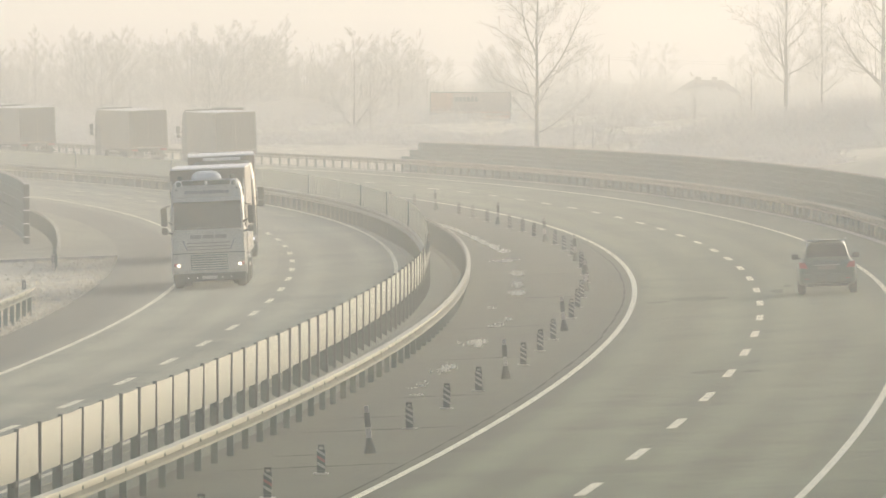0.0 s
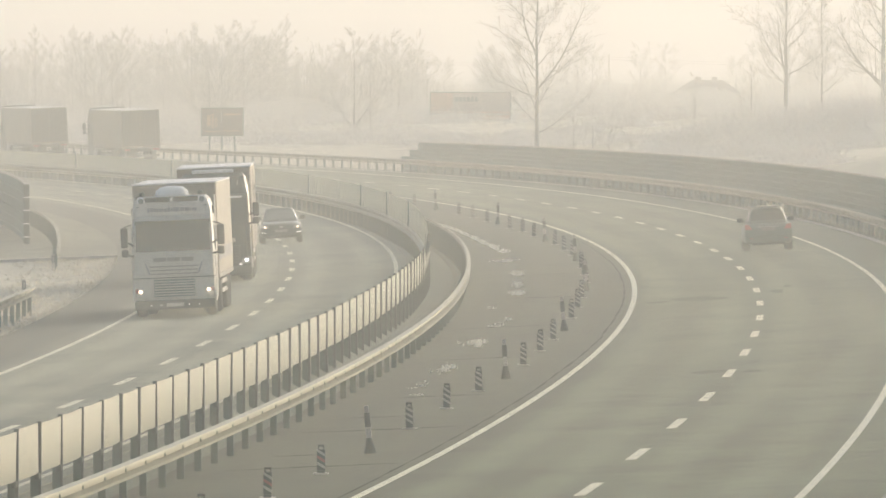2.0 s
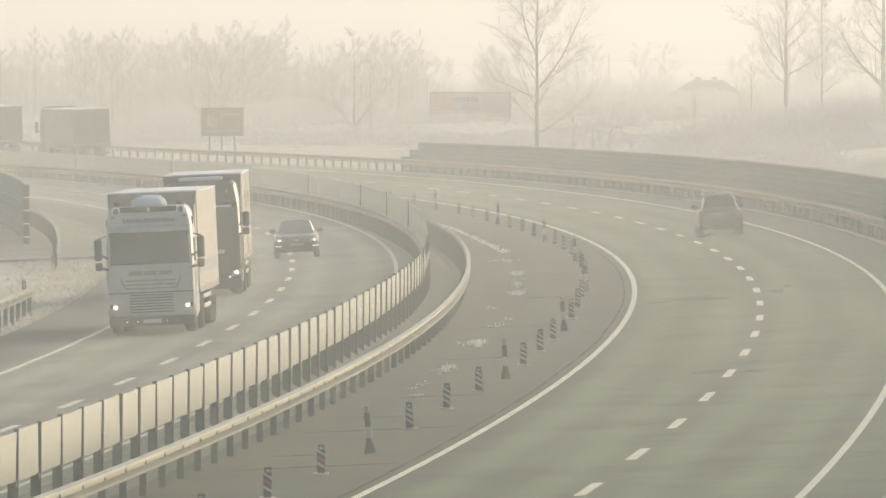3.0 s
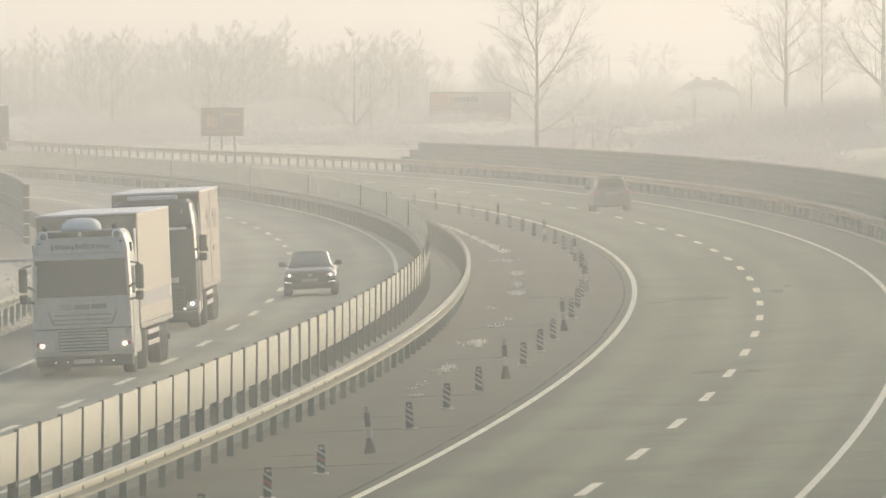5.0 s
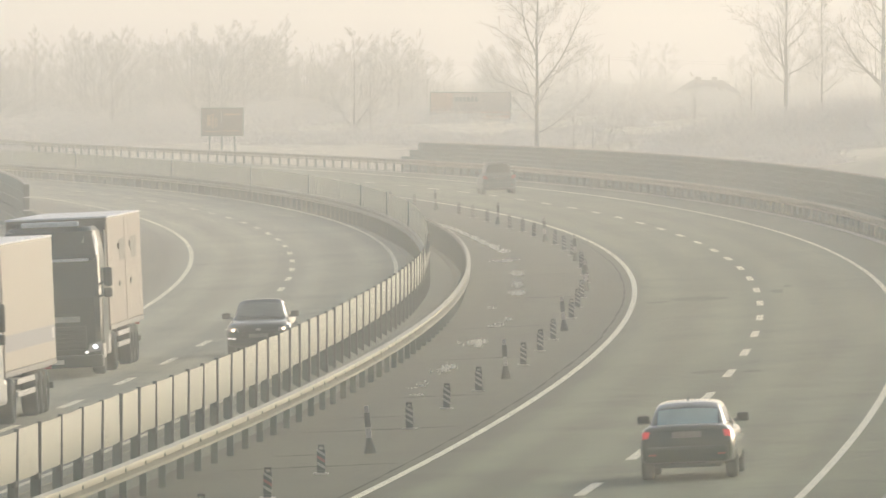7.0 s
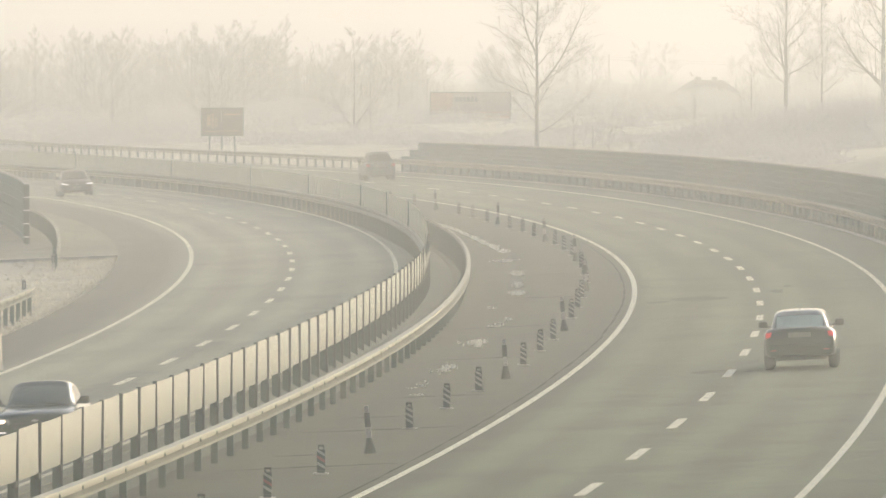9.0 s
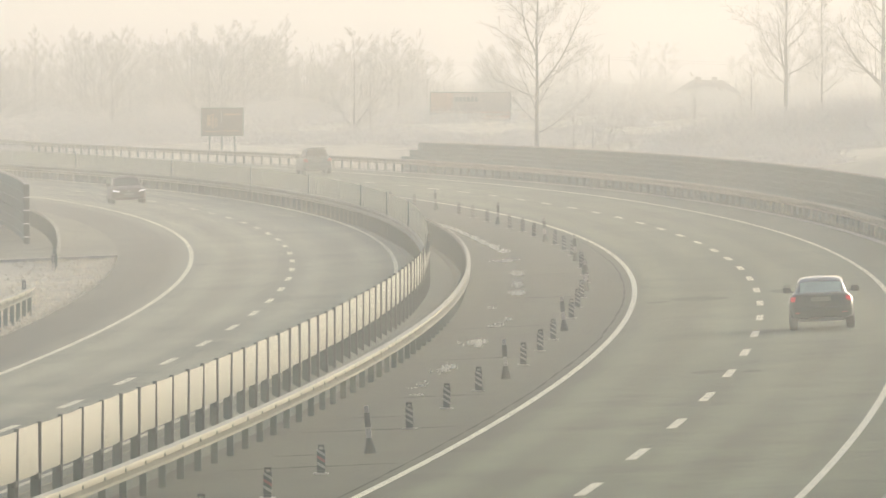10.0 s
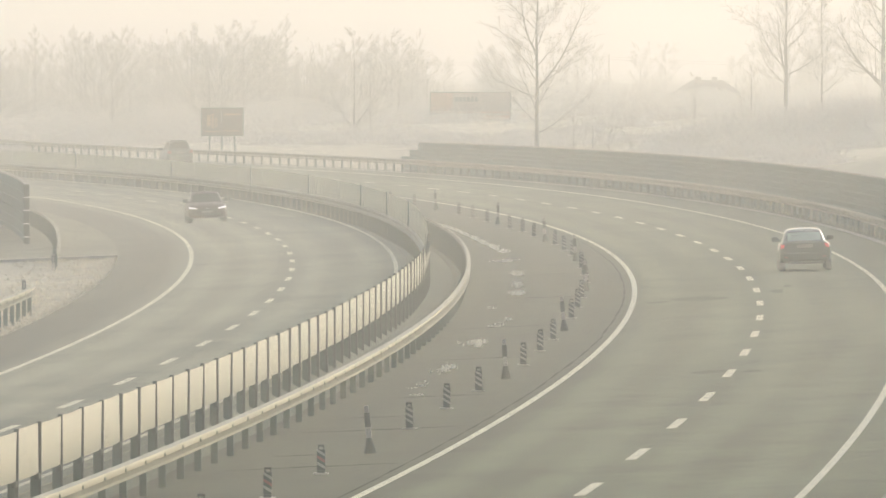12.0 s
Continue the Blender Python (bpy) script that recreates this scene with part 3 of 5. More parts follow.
def build_trees():
    put(tree(4, 13.5, 5.6, "tall bare tree with a straight trunk and rising limbs in frost", 22, 0.08, thick=0.0105, fine=0.0075, leaders=((0.31, 0.75, 6.4), (0.47, -0.4, 5.0))), 6.17, 834, 0)
    put(tree(9, 14.5, 5.6, "tall bare frosted tree on the bank behind the wall", 19, 0.12, thick=0.011, fine=0.0085, leaders=((0.25, -0.6, 5.5),)), 25.2, 932, 70)
    put(tree(12, 12.0, 3.8, "slim bare frosted tree on the bank", 17, 0.15, thick=0.008, fine=0.009), 28.6, 957, 0)
    put(tree(17, 14.0, 6.0, "thick bare frosted tree on the bank", 18, 0.15, thick=0.015, fine=0.0085, leaders=((0.2, -0.9, 5.5),)), 30.9, 890, 10)
    a = put(tree(21, 4.4, 1.5, "young bare tree with frosted twigs", 18, 0.2, thick=0.009, last=1, fine=0.010, limb=0.5), 16.85, 848)
    b = put(tree(23, 2.9, 1.6, "small forked bare tree with frosted twigs", 6, 0.12, thick=0.010, last=1, fine=0.012, limb=0.6, leaders=((0.2, 0.7, 1.7), (0.15, -0.6, 1.9))), 8.42, 818)
    for src, x, y, turn in ((b, 20.2, 858, 60), (b, 10.5, 803, 130), (b, 12.0, 806, 200), (a, 22.0, 905, 45), (b, 9.6, 812, 300), (a, -5.5, 960, 10)):
        put(copy_thing(src, Matrix()), x, y, turn)
    put(tree(41, 7.6, 3.8, "many-stemmed bare tree with a broad frosted crown", 13, 0.03, thick=0.010, fine=0.010, leaders=((0.05, 0.5, 6.0), (0.04, -0.5, 6.0), (0.1, 0.9, 5.0))), -6.9, 985, 0)
    rng = random.Random(77)
    kinds = [tree(31 + i, h, s, "slender bare frosted tree in a misty wood", 20, 0.10, "woodland trees", 0.008, 0.011, 2)
             for i, (h, s) in enumerate(((8.2, 4.0), (9.2, 4.2), (7.4, 4.4), (9.6, 3.8), (6.4, 4.4), (8.6, 4.8)))]
    used = set()
    for i in range(104):
        y = rng.uniform(1080, 1420) if i < 80 else rng.uniform(1350, 1560)
        u = (i % 80 + rng.uniform(-0.5, 0.5)) / 80
        x = (-37 + 36 * u) * y / 1000 if i < 80 else rng.uniform(-1, 42) * y / 1000
        k = rng.randrange(6)
        ob = kinds[k] if k not in used else copy_thing(kinds[k], Matrix())
        used.add(k)
        put(ob, x, y, rng.uniform(0, 360), sink=rng.uniform(0.2, 1.2) if i < 56 else rng.uniform(1.5, 3.5))


build_trees()


# ---- verge on the inner side of the bend ----
def build_left_side():
    # low end of a second noise wall
    w = thing("wall_inner", Matrix(), "end of a grey noise wall with a dark steel post and pale clips", "noise wall", kind="structure")
    o, ys = -25.55, steps(545.5, 800, 4.0)
    for i, (y0, y1) in enumerate(zip(ys, ys[1:])):
        a, b = at(y0, o), at(y1, o)
        n = 6
        bm = bmesh.new()
        for k in range(n):
            z0, z1 = -0.2 + 2.7 * k / n, -0.2 + 2.7 * (k + 1) / n - 0.02
            q = [a + Vector((0.05, 0, z0)), b + Vector((0.05, 0, z0)), b + Vector((0.03, 0, z1)), a + Vector((0.03, 0, z1))]
            v, u = [bm.verts.new(p) for p in q], [bm.verts.new(p - Vector((0.12, 0, 0))) for p in q]
            bm.faces.new(v)
            bm.faces.new(list(reversed(u)))
            for c in range(4):
                bm.faces.new((v[c], u[c], u[(c + 1) % 4], v[(c + 1) % 4]))
        bmesh.ops.recalc_face_normals(bm, faces=bm.faces)
        part("wall_panel", bm, MAT["wall"], w)
    part("cap", sweep([(-0.09, 2.5), (0.09, 2.5), (0.09, 2.56), (-0.09, 2.56)], ys, offs=lambda y: o), MAT["wall_cap"], w)
    bm = bmesh.new()
    box(bm, -0.12, 0.12, -0.1, 0.1, -0.3, 2.56, 0.015)
    p = part("end_post", bm, MAT["slat"], w)
    p.matrix_basis = Matrix.Translation(at(544.9, o))
    for h in (0.28, 0.85, 1.42, 1.98):
        bm = bmesh.new()
        box(bm, -0.14, 0.14, -0.02, 0.0, h, h + 0.045, 0.008)
        p = part("clip", bm, MAT["snow"], w)
        p.matrix_basis = Matrix.Translation(at(544.9, o)) @ pose(0, -0.104, 0)
    # bare strip of verge before the wall; its dark colour also holds the shade there
    bm = sweep([(-31.0, 0.02), (-21.9, -0.003), (-21.9, -0.12), (-31.0, -0.12)], [505 + 4 * i for i in range(60)])
    tagged(finish("verge", bm, MAT["verge"]), "dull unfrosted grass verge, coloured darker for shade, beside the asphalt", "verge", kind="structure")
    bm = sweep([(-31.0, -0.1), (-31.0, 0.035), (-21.95, 0.012), (-21.95, -0.1)], [503.6, 504.2, 504.8])
    tagged(finish("kerb", bm, MAT["wall_cap"]), "pale frosted drain kerb across the verge", "kerb", kind="structure")
    # two rails on the verge
    rail("verge_guard_rail", lambda y: -24.0 - 0.45 * min(1, max(0, (y - 448) / 70)), 484.0, 720, 1, "steel guard rail on the verge before the wall")
    rail("verge_guard_rail", -22.85, 250.0, 405.5, 1, "short steel guard rail ending beside a delineator post")
    # delineators
    for y, o, h in ((403.0, -23.05, 0.98), (482.0, -24.25, 0.5)):
        t = thing("delineator", Matrix.Translation(at(y, o)) @ pose(0, 0, 0, 0, random.uniform(-2, 2), heading(y)), "slim pale delineator post with a dark reflector band", "delineator", "delineators")
        bm = bmesh.new()
        box(bm, -0.06, 0.06, -0.05, 0.05, -0.1, h, 0.02)
        part("post", bm, MAT["beacon_white"], t)
        bm = bmesh.new()
        box(bm, -0.066, 0.066, -0.056, 0.056, h - 0.33, h - 0.06, 0.01)
        part("band", bm, MAT["slat"], t)
        bm = bmesh.new()
        box(bm, -0.03, 0.03, -0.064, -0.057, h - 0.28, h - 0.11)
        part("reflector", bm, MAT["beacon_white"], t)


build_left_side()


# ---- signs, house and pole behind the road ----
def sign_board(name, x0, x1, y, z0, z1, feet, face, label, marks):
    t = thing(name, Matrix.Translation(((x0 + x1) / 2, y, 0)), label, "sign")
    c = (x0 + x1) / 2
    bm = bmesh.new()
    box(bm, x0 - c, x1 - c, 0, 0.08, z0, z1, 0.02)
    part("panel", bm, face, t)
    for a, b, d, e in ((x0 - 0.05, x1 + 0.05, z1 + 0.001, z1 + 0.07), (x0 - 0.05, x1 + 0.05, z0 - 0.07, z0 - 0.001), (x0 - 0.06, x0 - 0.001, z0, z1), (x1 + 0.001, x1 + 0.06, z0, z1)):
        bm = bmesh.new()
        box(bm, a - c, b - c, -0.04, 0.1, d, e)
        part("frame", bm, MAT["post"], t)
    for f in feet:
        bm = bmesh.new()
        rod(bm, (f - c, 0.15, ground_z(f, y) - 0.3), (f - c, 0.15, z1 - 0.1), 0.06, 0.06)
        part("leg", bm, MAT["post"], t)
    for a, b, d, e, m in marks:
        bm = bmesh.new()
        w, h = x1 - x0, z1 - z0
        box(bm, x0 - c + a * w, x0 - c + b * w, -0.02, -0.004, z0 + d * h, z0 + e * h)
        part("bar", bm, m, t)
    return t


def build_signs():
    brown, tan, pale = MAT["sign_brown"], MAT["sign_tan"], MAT["beacon_white"]
    marks = [(0.12, 0.22, 0.35, 0.75, tan), (0.24, 0.30, 0.25, 0.8, tan), (0.32, 0.38, 0.3, 0.65, tan), (0.47, 0.49, 0.5, 0.9, pale),
             (0.53, 0.93, 0.74, 0.82, tan), (0.53, 0.93, 0.14, 0.18, tan), (0.06, 0.45, 0.12, 0.17, tan)]
    sign_board("road_sign", -16.74, -13.9, 880, 1.53, 3.38, (-16.2, -15.35, -14.45), brown, "large dark brown road sign with faint tan markings on three posts", marks)
    red = MAT["billboard_red"]
    marks = [(0.28, 1.0, 0.30, 0.98, MAT["billboard_pale"]), (0.02, 0.98, 0.17, 0.24, pale)]
    ink = MAT["box_door"]
    sign_board("billboard", -0.98, 5.3, 1000, 2.02, 4.14, (-0.4, 2.1, 4.7), red, "wide faded red billboard with pale bars in the mist", marks)
    board = bpy.data.objects["billboard"]
    for k in range(6):
        bm = bmesh.new()
        box(bm, -1.20 + 0.31 * k, -0.99 + 0.31 * k, -0.034, -0.021, 3.45, 3.80)
        part("letter_bar", bm, ink, board)
    # utility pole; the pale twig colour paints some of the haze onto it
    bm = bmesh.new()
    rod(bm, (0, 0, -1), (0, 0, 4.9), 0.09, 0.07)
    ob = finish("utility_pole", bm, MAT["twig"])
    ob.matrix_basis = Matrix.Translation((17.0, 1300, ground_z(17.0, 1300)))
    tagged(ob, "thin wooden utility pole, coloured pale so that it fades into the mist", "pole")
    # two slack cables on the pole
    for z in (7.0, 6.75):
        bm = bmesh.new()
        rings = []
        for a, b in ((-18.0, 17.0), (17.0, 52.0)):
            for i in range(13):
                c = Vector((a + (b - a) * i / 12, 1300, z - 0.6 * (1 - (2 * i / 12 - 1) ** 2)))
                if not rings or i:
                    rings.append([bm.verts.new(c + Vector((0, 0.012 * math.cos(t), 0.012 * math.sin(t)))) for t in (0.8, 2.4, 3.9, 5.5)])
        for p, q in zip(rings, rings[1:]):
            for i in range(4):
                bm.faces.new((p[i], p[(i + 1) % 4], q[(i + 1) % 4], q[i]))
        tagged(finish("overhead_cable", bm, MAT["bark"]), "thin slack overhead cable strung to the pole", "cable", "overhead cables")
    # house: two storeys' gable roof seen over the wood
    h = thing("house", Matrix.Translation((31.4, 1500, ground_z(33.0, 1500) - 2.8)) @ pose(0, 0, 0), "pale rendered house with a dark pitched roof in the mist", "house")
    bm = bmesh.new()
    box(bm, -6.3, 6.3, 0, 9, -1.5, 1.1, 0.02)
    part("wall", bm, MAT["render"], h)
    bm = bmesh.new()
    base = [(-7.6, -0.8, 0.9), (7.6, -0.8, 0.9), (7.6, 9.8, 0.9), (-7.6, 9.8, 0.9)]
    ridge = [(-1.9, 4.5, 4.7), (1.7, 4.5, 4.7)]
    v = [bm.verts.new(p) for p in base + ridge]
    for f in ((0, 1, 5, 4), (2, 3, 4, 5), (1, 2, 5), (3, 0, 4), (3, 2, 1, 0)):
        bm.faces.new([v[i] for i in f])
    r = part("roof", bm, MAT["roof"], h)
    for x in (-1.1, 0.8):
        bm = bmesh.new()
        box(bm, x - 0.33, x + 0.33, 4.2, 4.8, 3.5, 5.1, 0.02)
        part("chimney", bm, MAT["render"], r)
    for x in (-2.6, 0.0, 2.6):
        bm = bmesh.new()
        box(bm, x - 0.5, x + 0.5, -0.03, 0.02, -0.1, 0.75, 0.01)
        part("window", bm, MAT["glass"], h)


# ---- frosted bushes on the bank ----
def build_bushes():
    rng = random.Random(5)
    spots = [(22.0, 800, 1100, 8.0, 9, 3.1), (27.5, 800, 1300, 8.0, 9, 3.7), (16.5, 790, 600, 5.0, 7, 1.9), (31.5, 790, 800, 6.0, 8, 3.2), (8.0, 955, 300, 6.0, 9, 0.8), (16.0, 950, 400, 6.0, 9, 1.5)]
    spots += [(15.2 + 1.1 * k, 628 + 9 * k, 260, 2.0, 8, 1.0 + 0.15 * k) for k in range(5)]
    spots += [(-46.0 + 7.5 * k, 1000 + 25 * (k % 3), 420, 6.5, 14, 1.7 + 0.3 * (k % 2)) for k in range(7)]
    spots += [(-42.0 + 9 * k, 1110 + 20 * (k % 3), 300, 7.5, 14, 2.8) for k in range(6)]
    spots += [(-34.0 + 4 * k, 932 - 2 * k, 240, 3.5, 9, 0.75 + 0.1 * (k % 3)) for k in range(9)]
    spots += [(10.0 + 4 * k, 755 + 8 * (k % 2), 260, 4.0, 8, 0.9 + 0.2 * k) for k in range(5)]
    spots += [(-38.0 + 8 * k, 945 + 10 * (k % 2), 260, 6.5, 9, 1.0) for k in range(5)]
    spots += [(-10.0 + 5 * k, 905 - 14 * k, 260, 4.5, 10, 1.3) for k in range(4)] + [(7.0 + 4.5 * k, 850, 220, 4.0, 9, 0.9) for k in range(3)]
    spots += [(9.0 + 4.5 * k, 1010 + 30 * (k % 2), 420, 6.0, 12, 1.1 + 0.2 * (k % 2)) for k in range(5)] + [(3.0 + 7.0 * k, 1180 + 40 * (k % 2), 420, 8.0, 14, 2.4) for k in range(5)]
    spots += [(8.0 + 4.2 * k, 890 + 26 * (k % 3), 330, 4.0, 10, 0.9 + 0.15 * k) for k in range(5)]
    for cx, cy, count, rx, ry, hh in spots:
        bm = bmesh.new()
        for i in range(count):
            a, q = rng.uniform(0, 6.28), math.sqrt(rng.random())
            x, y = cx + rx * q * math.cos(a), cy + ry * q * math.sin(a)
            top = hh * (1 - 0.75 * q * q) * rng.uniform(0.75, 1.1)
            z0 = ground_z(x, y) - 0.1
            for k in range(7):
                d = Vector((rng.uniform(-1.0, 1.0), rng.uniform(-1.0, 1.0), rng.uniform(0.1, 1.0)))
                s = Vector((x, y, z0)) + Vector((rng.uniform(-0.4, 0.4), rng.uniform(-0.4, 0.4), top * rng.uniform(0.0, 0.6)))
                rod(bm, s, s + d * top * rng.uniform(0.3, 0.55), 0.03, 0.015, 3)
        ob = finish("bushes", bm, MAT["frost_bush"])
        tagged(ob, "low frosted bushes and rank grass behind the road", "bushes", "", "stuff")


build_signs()
build_bushes()


# ---- rank frosted grass on the inner verge ----
def build_tufts():
    rng = random.Random(15)
    bm = bmesh.new()
    for i in range(3400):
        y, o = rng.uniform(330, 640), -21.98 - abs(rng.gauss(0, 3.2))
        if i > 2300:
            o = -21.95 - abs(rng.gauss(-0.1, 0.16))      # a ragged fringe over the edge of the asphalt
        if 504 < y and o > -31.0 and rng.random() < 0.75:
            continue
        x, d = bend(y)
        p = Vector((x + o * math.sqrt(1 + d * d), y, CROSSFALL * o + grade(y) - 0.12))
        for k in range(3):
            h, a = rng.uniform(0.07, 0.16), rng.uniform(0, 6.28)
            lean = Vector((rng.uniform(-0.15, 0.15), rng.uniform(-0.15, 0.15), h))
            w = Vector((math.cos(a), math.sin(a), 0)) * rng.uniform(0.02, 0.06)
            q = p + Vector((rng.uniform(-0.15, 0.15), rng.uniform(-0.15, 0.15), 0))
            bm.faces.new([bm.verts.new(v) for v in (q - w, q + w, q + lean)])
    tagged(finish("grass_tufts", bm, MAT["frost_tuft"]), "short rank grass white with frost on the verge", "grass", "", "stuff")


build_tufts()


# ---- litter and cracks in the closed lane ----
def build_litter():
    rng = random.Random(9)
    # frosted weeds and litter: centre y, offset, blades, spread along, spread across, height
    for cy, co, n, sy, so, hh in ((541, -7.64, 90, 5, 0.06, 0.10), (532, -7.63, 110, 5, 0.06, 0.10), (520, -7.64, 120, 5, 0.07, 0.10), (508, -7.64, 130, 5, 0.08, 0.11), (496, -7.60, 130, 5, 0.08, 0.11), (484, -7.45, 130, 4, 0.09, 0.10), (474, -7.30, 120, 3, 0.12, 0.09),
                                  (453, -7.55, 100, 2.2, 0.28, 0.07), (428, -7.38, 55, 3, 0.14, 0.13), (408, -7.40, 55, 3, 0.10, 0.18), (395, -7.34, 80, 2.5, 0.14, 0.14), (376, -7.9, 10, 1, 0.06, 0.06), (360, -7.14, 14, 1.0, 0.06, 0.09),
                                  (353, -7.30, 34, 1.5, 0.12, 0.08), (334, -7.35, 80, 2.0, 0.20, 0.11), (330, -7.2, 10, 0.4, 0.03, 0.24), (309, -7.22, 44, 3, 0.13, 0.12), (296, -7.2, 16, 2, 0.1, 0.06), (288, -6.9, 10, 0.8, 0.2, 0.05)):
        bm = bmesh.new()
        for i in range(n):
            p = at(cy + rng.gauss(0, 0.6 * sy), co + rng.gauss(0, 0.75 * so), 0.001)
            for k in range(3):
                h, a = hh * rng.uniform(0.25, 1.0), rng.uniform(0, 6.28)
                q = p + Vector((rng.gauss(0, 0.03), rng.gauss(0, 0.1), 0))
                side = Vector((math.cos(a), math.sin(a), 0)) * rng.uniform(0.008, 0.02)
                tip = q + Vector((rng.gauss(0, 0.05), rng.gauss(0, 0.06), h))
                thick = Vector((-side.y, side.x, 0))
                foot = [bm.verts.new(v) for v in (q - side, q + side, q + thick)]
                top = bm.verts.new(tip)
                for e, f in ((0, 1), (1, 2), (2, 0)):
                    bm.faces.new((foot[e], foot[f], top))
        tagged(finish("frosted_weeds", bm, MAT["rime"]), "low straggling weeds and litter white with rime on the asphalt", "weeds", "", "stuff")
    for y, o0, o1 in ((241.9, -7.9, -4.6), (263.6, -8.0, -4.7), (286.4, -7.4, -5.0), (351.0, -8.5, -5.6), (318.0, -8.0, -5.2), (272.5, -7.7, -6.3), (249.0, -7.5, -6.6), (388, -8.2, -5.0), (425, -8.4, -4.4), (212.0, -7.6, -4.0)):
        bm = bmesh.new()
        n = 14
        rows = []
        for i in range(n + 1):
            o = o0 + (o1 - o0) * i / n
            j = y + rng.uniform(-0.12, 0.12)
            w = rng.uniform(0.12, 0.38) * min(1.0, 0.3 + 2 * min(i, n - i) / n)
            rows.append((bm.verts.new(at(j - w, o, 0.004)), bm.verts.new(at(j + w, o, 0.004))))
        for a, b in zip(rows, rows[1:]):
            bm.faces.new((a[0], b[0], b[1], a[1]))
        tagged(finish("road_seam", bm, MAT["bitumen"]), "dark sealed transverse seam in the asphalt", "seam", "road seams", "structure")


build_litter()


def build_joint():
    """A sealed lengthwise joint beside the inner edge line: a thin, wavering strip of bitumen in short pieces."""
    rng = random.Random(63)
    j = thing("road_joint", Matrix(), "thin dark wavering sealed joint along the white line", "joint", kind="structure")
    o = line_o("right_inner")
    y, wander = 205.0, 0.0
    while y < 520:
        bm = bmesh.new()
        n = 6
        ln = rng.uniform(5, 12)
        rows = []
        for i in range(n + 1):
            wander = 0.93 * wander + rng.gauss(0, 0.009)
            w = 0.032 * math.sin(math.pi * (0.1 + 0.8 * i / n)) * rng.uniform(0.7, 1.4)
            q = y + ln * i / n
            c = o(q) - 0.34 + wander
            rows.append((bm.verts.new(at(q, c - w, 0.004)), bm.verts.new(at(q, c + w, 0.004))))
        for a, b in zip(rows, rows[1:]):
            bm.faces.new((a[0], a[1], b[1], b[0]))
        part("seal", bm, MAT["bitumen"], j)
        y += ln + rng.uniform(0.05, 1.2)


build_joint()


def build_stains():
    """Dark oily marks on the right carriageway, ragged and almost flush."""
    rng = random.Random(31)
    for y, o, ly, lo in ((382.5, 0.62, 3.2, 0.28), (389.5, 1.0, 2.2, 0.16), (376.8, -1.9, 3.0, 1.0), (374.0, -3.0, 1.6, 0.5), (297.0, -0.5, 1.8, 0.5), (296.0, 0.5, 1.2, 0.35)):
        bm = bmesh.new()
        ring = []
        for i in range(18):
            a = 2 * math.pi * i / 18
            k = rng.uniform(0.55, 1.15)
            ring.append(bm.verts.new(at(y + ly * k * math.sin(a), o + lo * k * math.cos(a), 0.004)))
        bm.faces.new(ring)
        tagged(finish("oil_stain", bm, MAT["stain"]), "faint dark oily stain on the asphalt", "stain", "oil stains", "structure")


build_stains()


# ---- vehicles: x across, y forwards, origin on the ground amidships ----


def loft(stations):
    """A closed skin through like sections, each a list of points."""
    bm = bmesh.new()
    rings = [[bm.verts.new(p) for p in s] for s in stations]
    n = len(rings[0])
    for a, b in zip(rings, rings[1:]):
        for i in range(n):
            j = (i + 1) % n
            bm.faces.new((a[i], a[j], b[j], b[i]))
    bm.faces.new(list(reversed(rings[0])))
    bm.faces.new(rings[-1])
    bmesh.ops.recalc_face_normals(bm, faces=bm.faces)
    return bm


def mirrored(half):
    """Full ring from the right half's (x, z) outline, from the bottom up."""
    return half + [(-x, z) for x, z in reversed(half)]


def slab(corners, thick, way):
    """A thin plate on four corners, raised by thick along way."""
    bm = bmesh.new()
    w = Vector(way).normalized() * thick
    a = [bm.verts.new(Vector(c)) for c in corners]
    b = [bm.verts.new(Vector(c) + w) for c in corners]
    n = len(a)
    bm.faces.new(b)
    bm.faces.new(list(reversed(a)))
    for i in range(n):
        bm.faces.new((a[i], a[(i + 1) % n], b[(i + 1) % n], b[i]))
    bmesh.ops.recalc_face_normals(bm, faces=bm.faces)
    return bm


def cube(x0, x1, y0, y1, z0, z1, bevel=0.0):
    bm = bmesh.new()
    box(bm, x0, x1, y0, y1, z0, z1, bevel)
    return bm


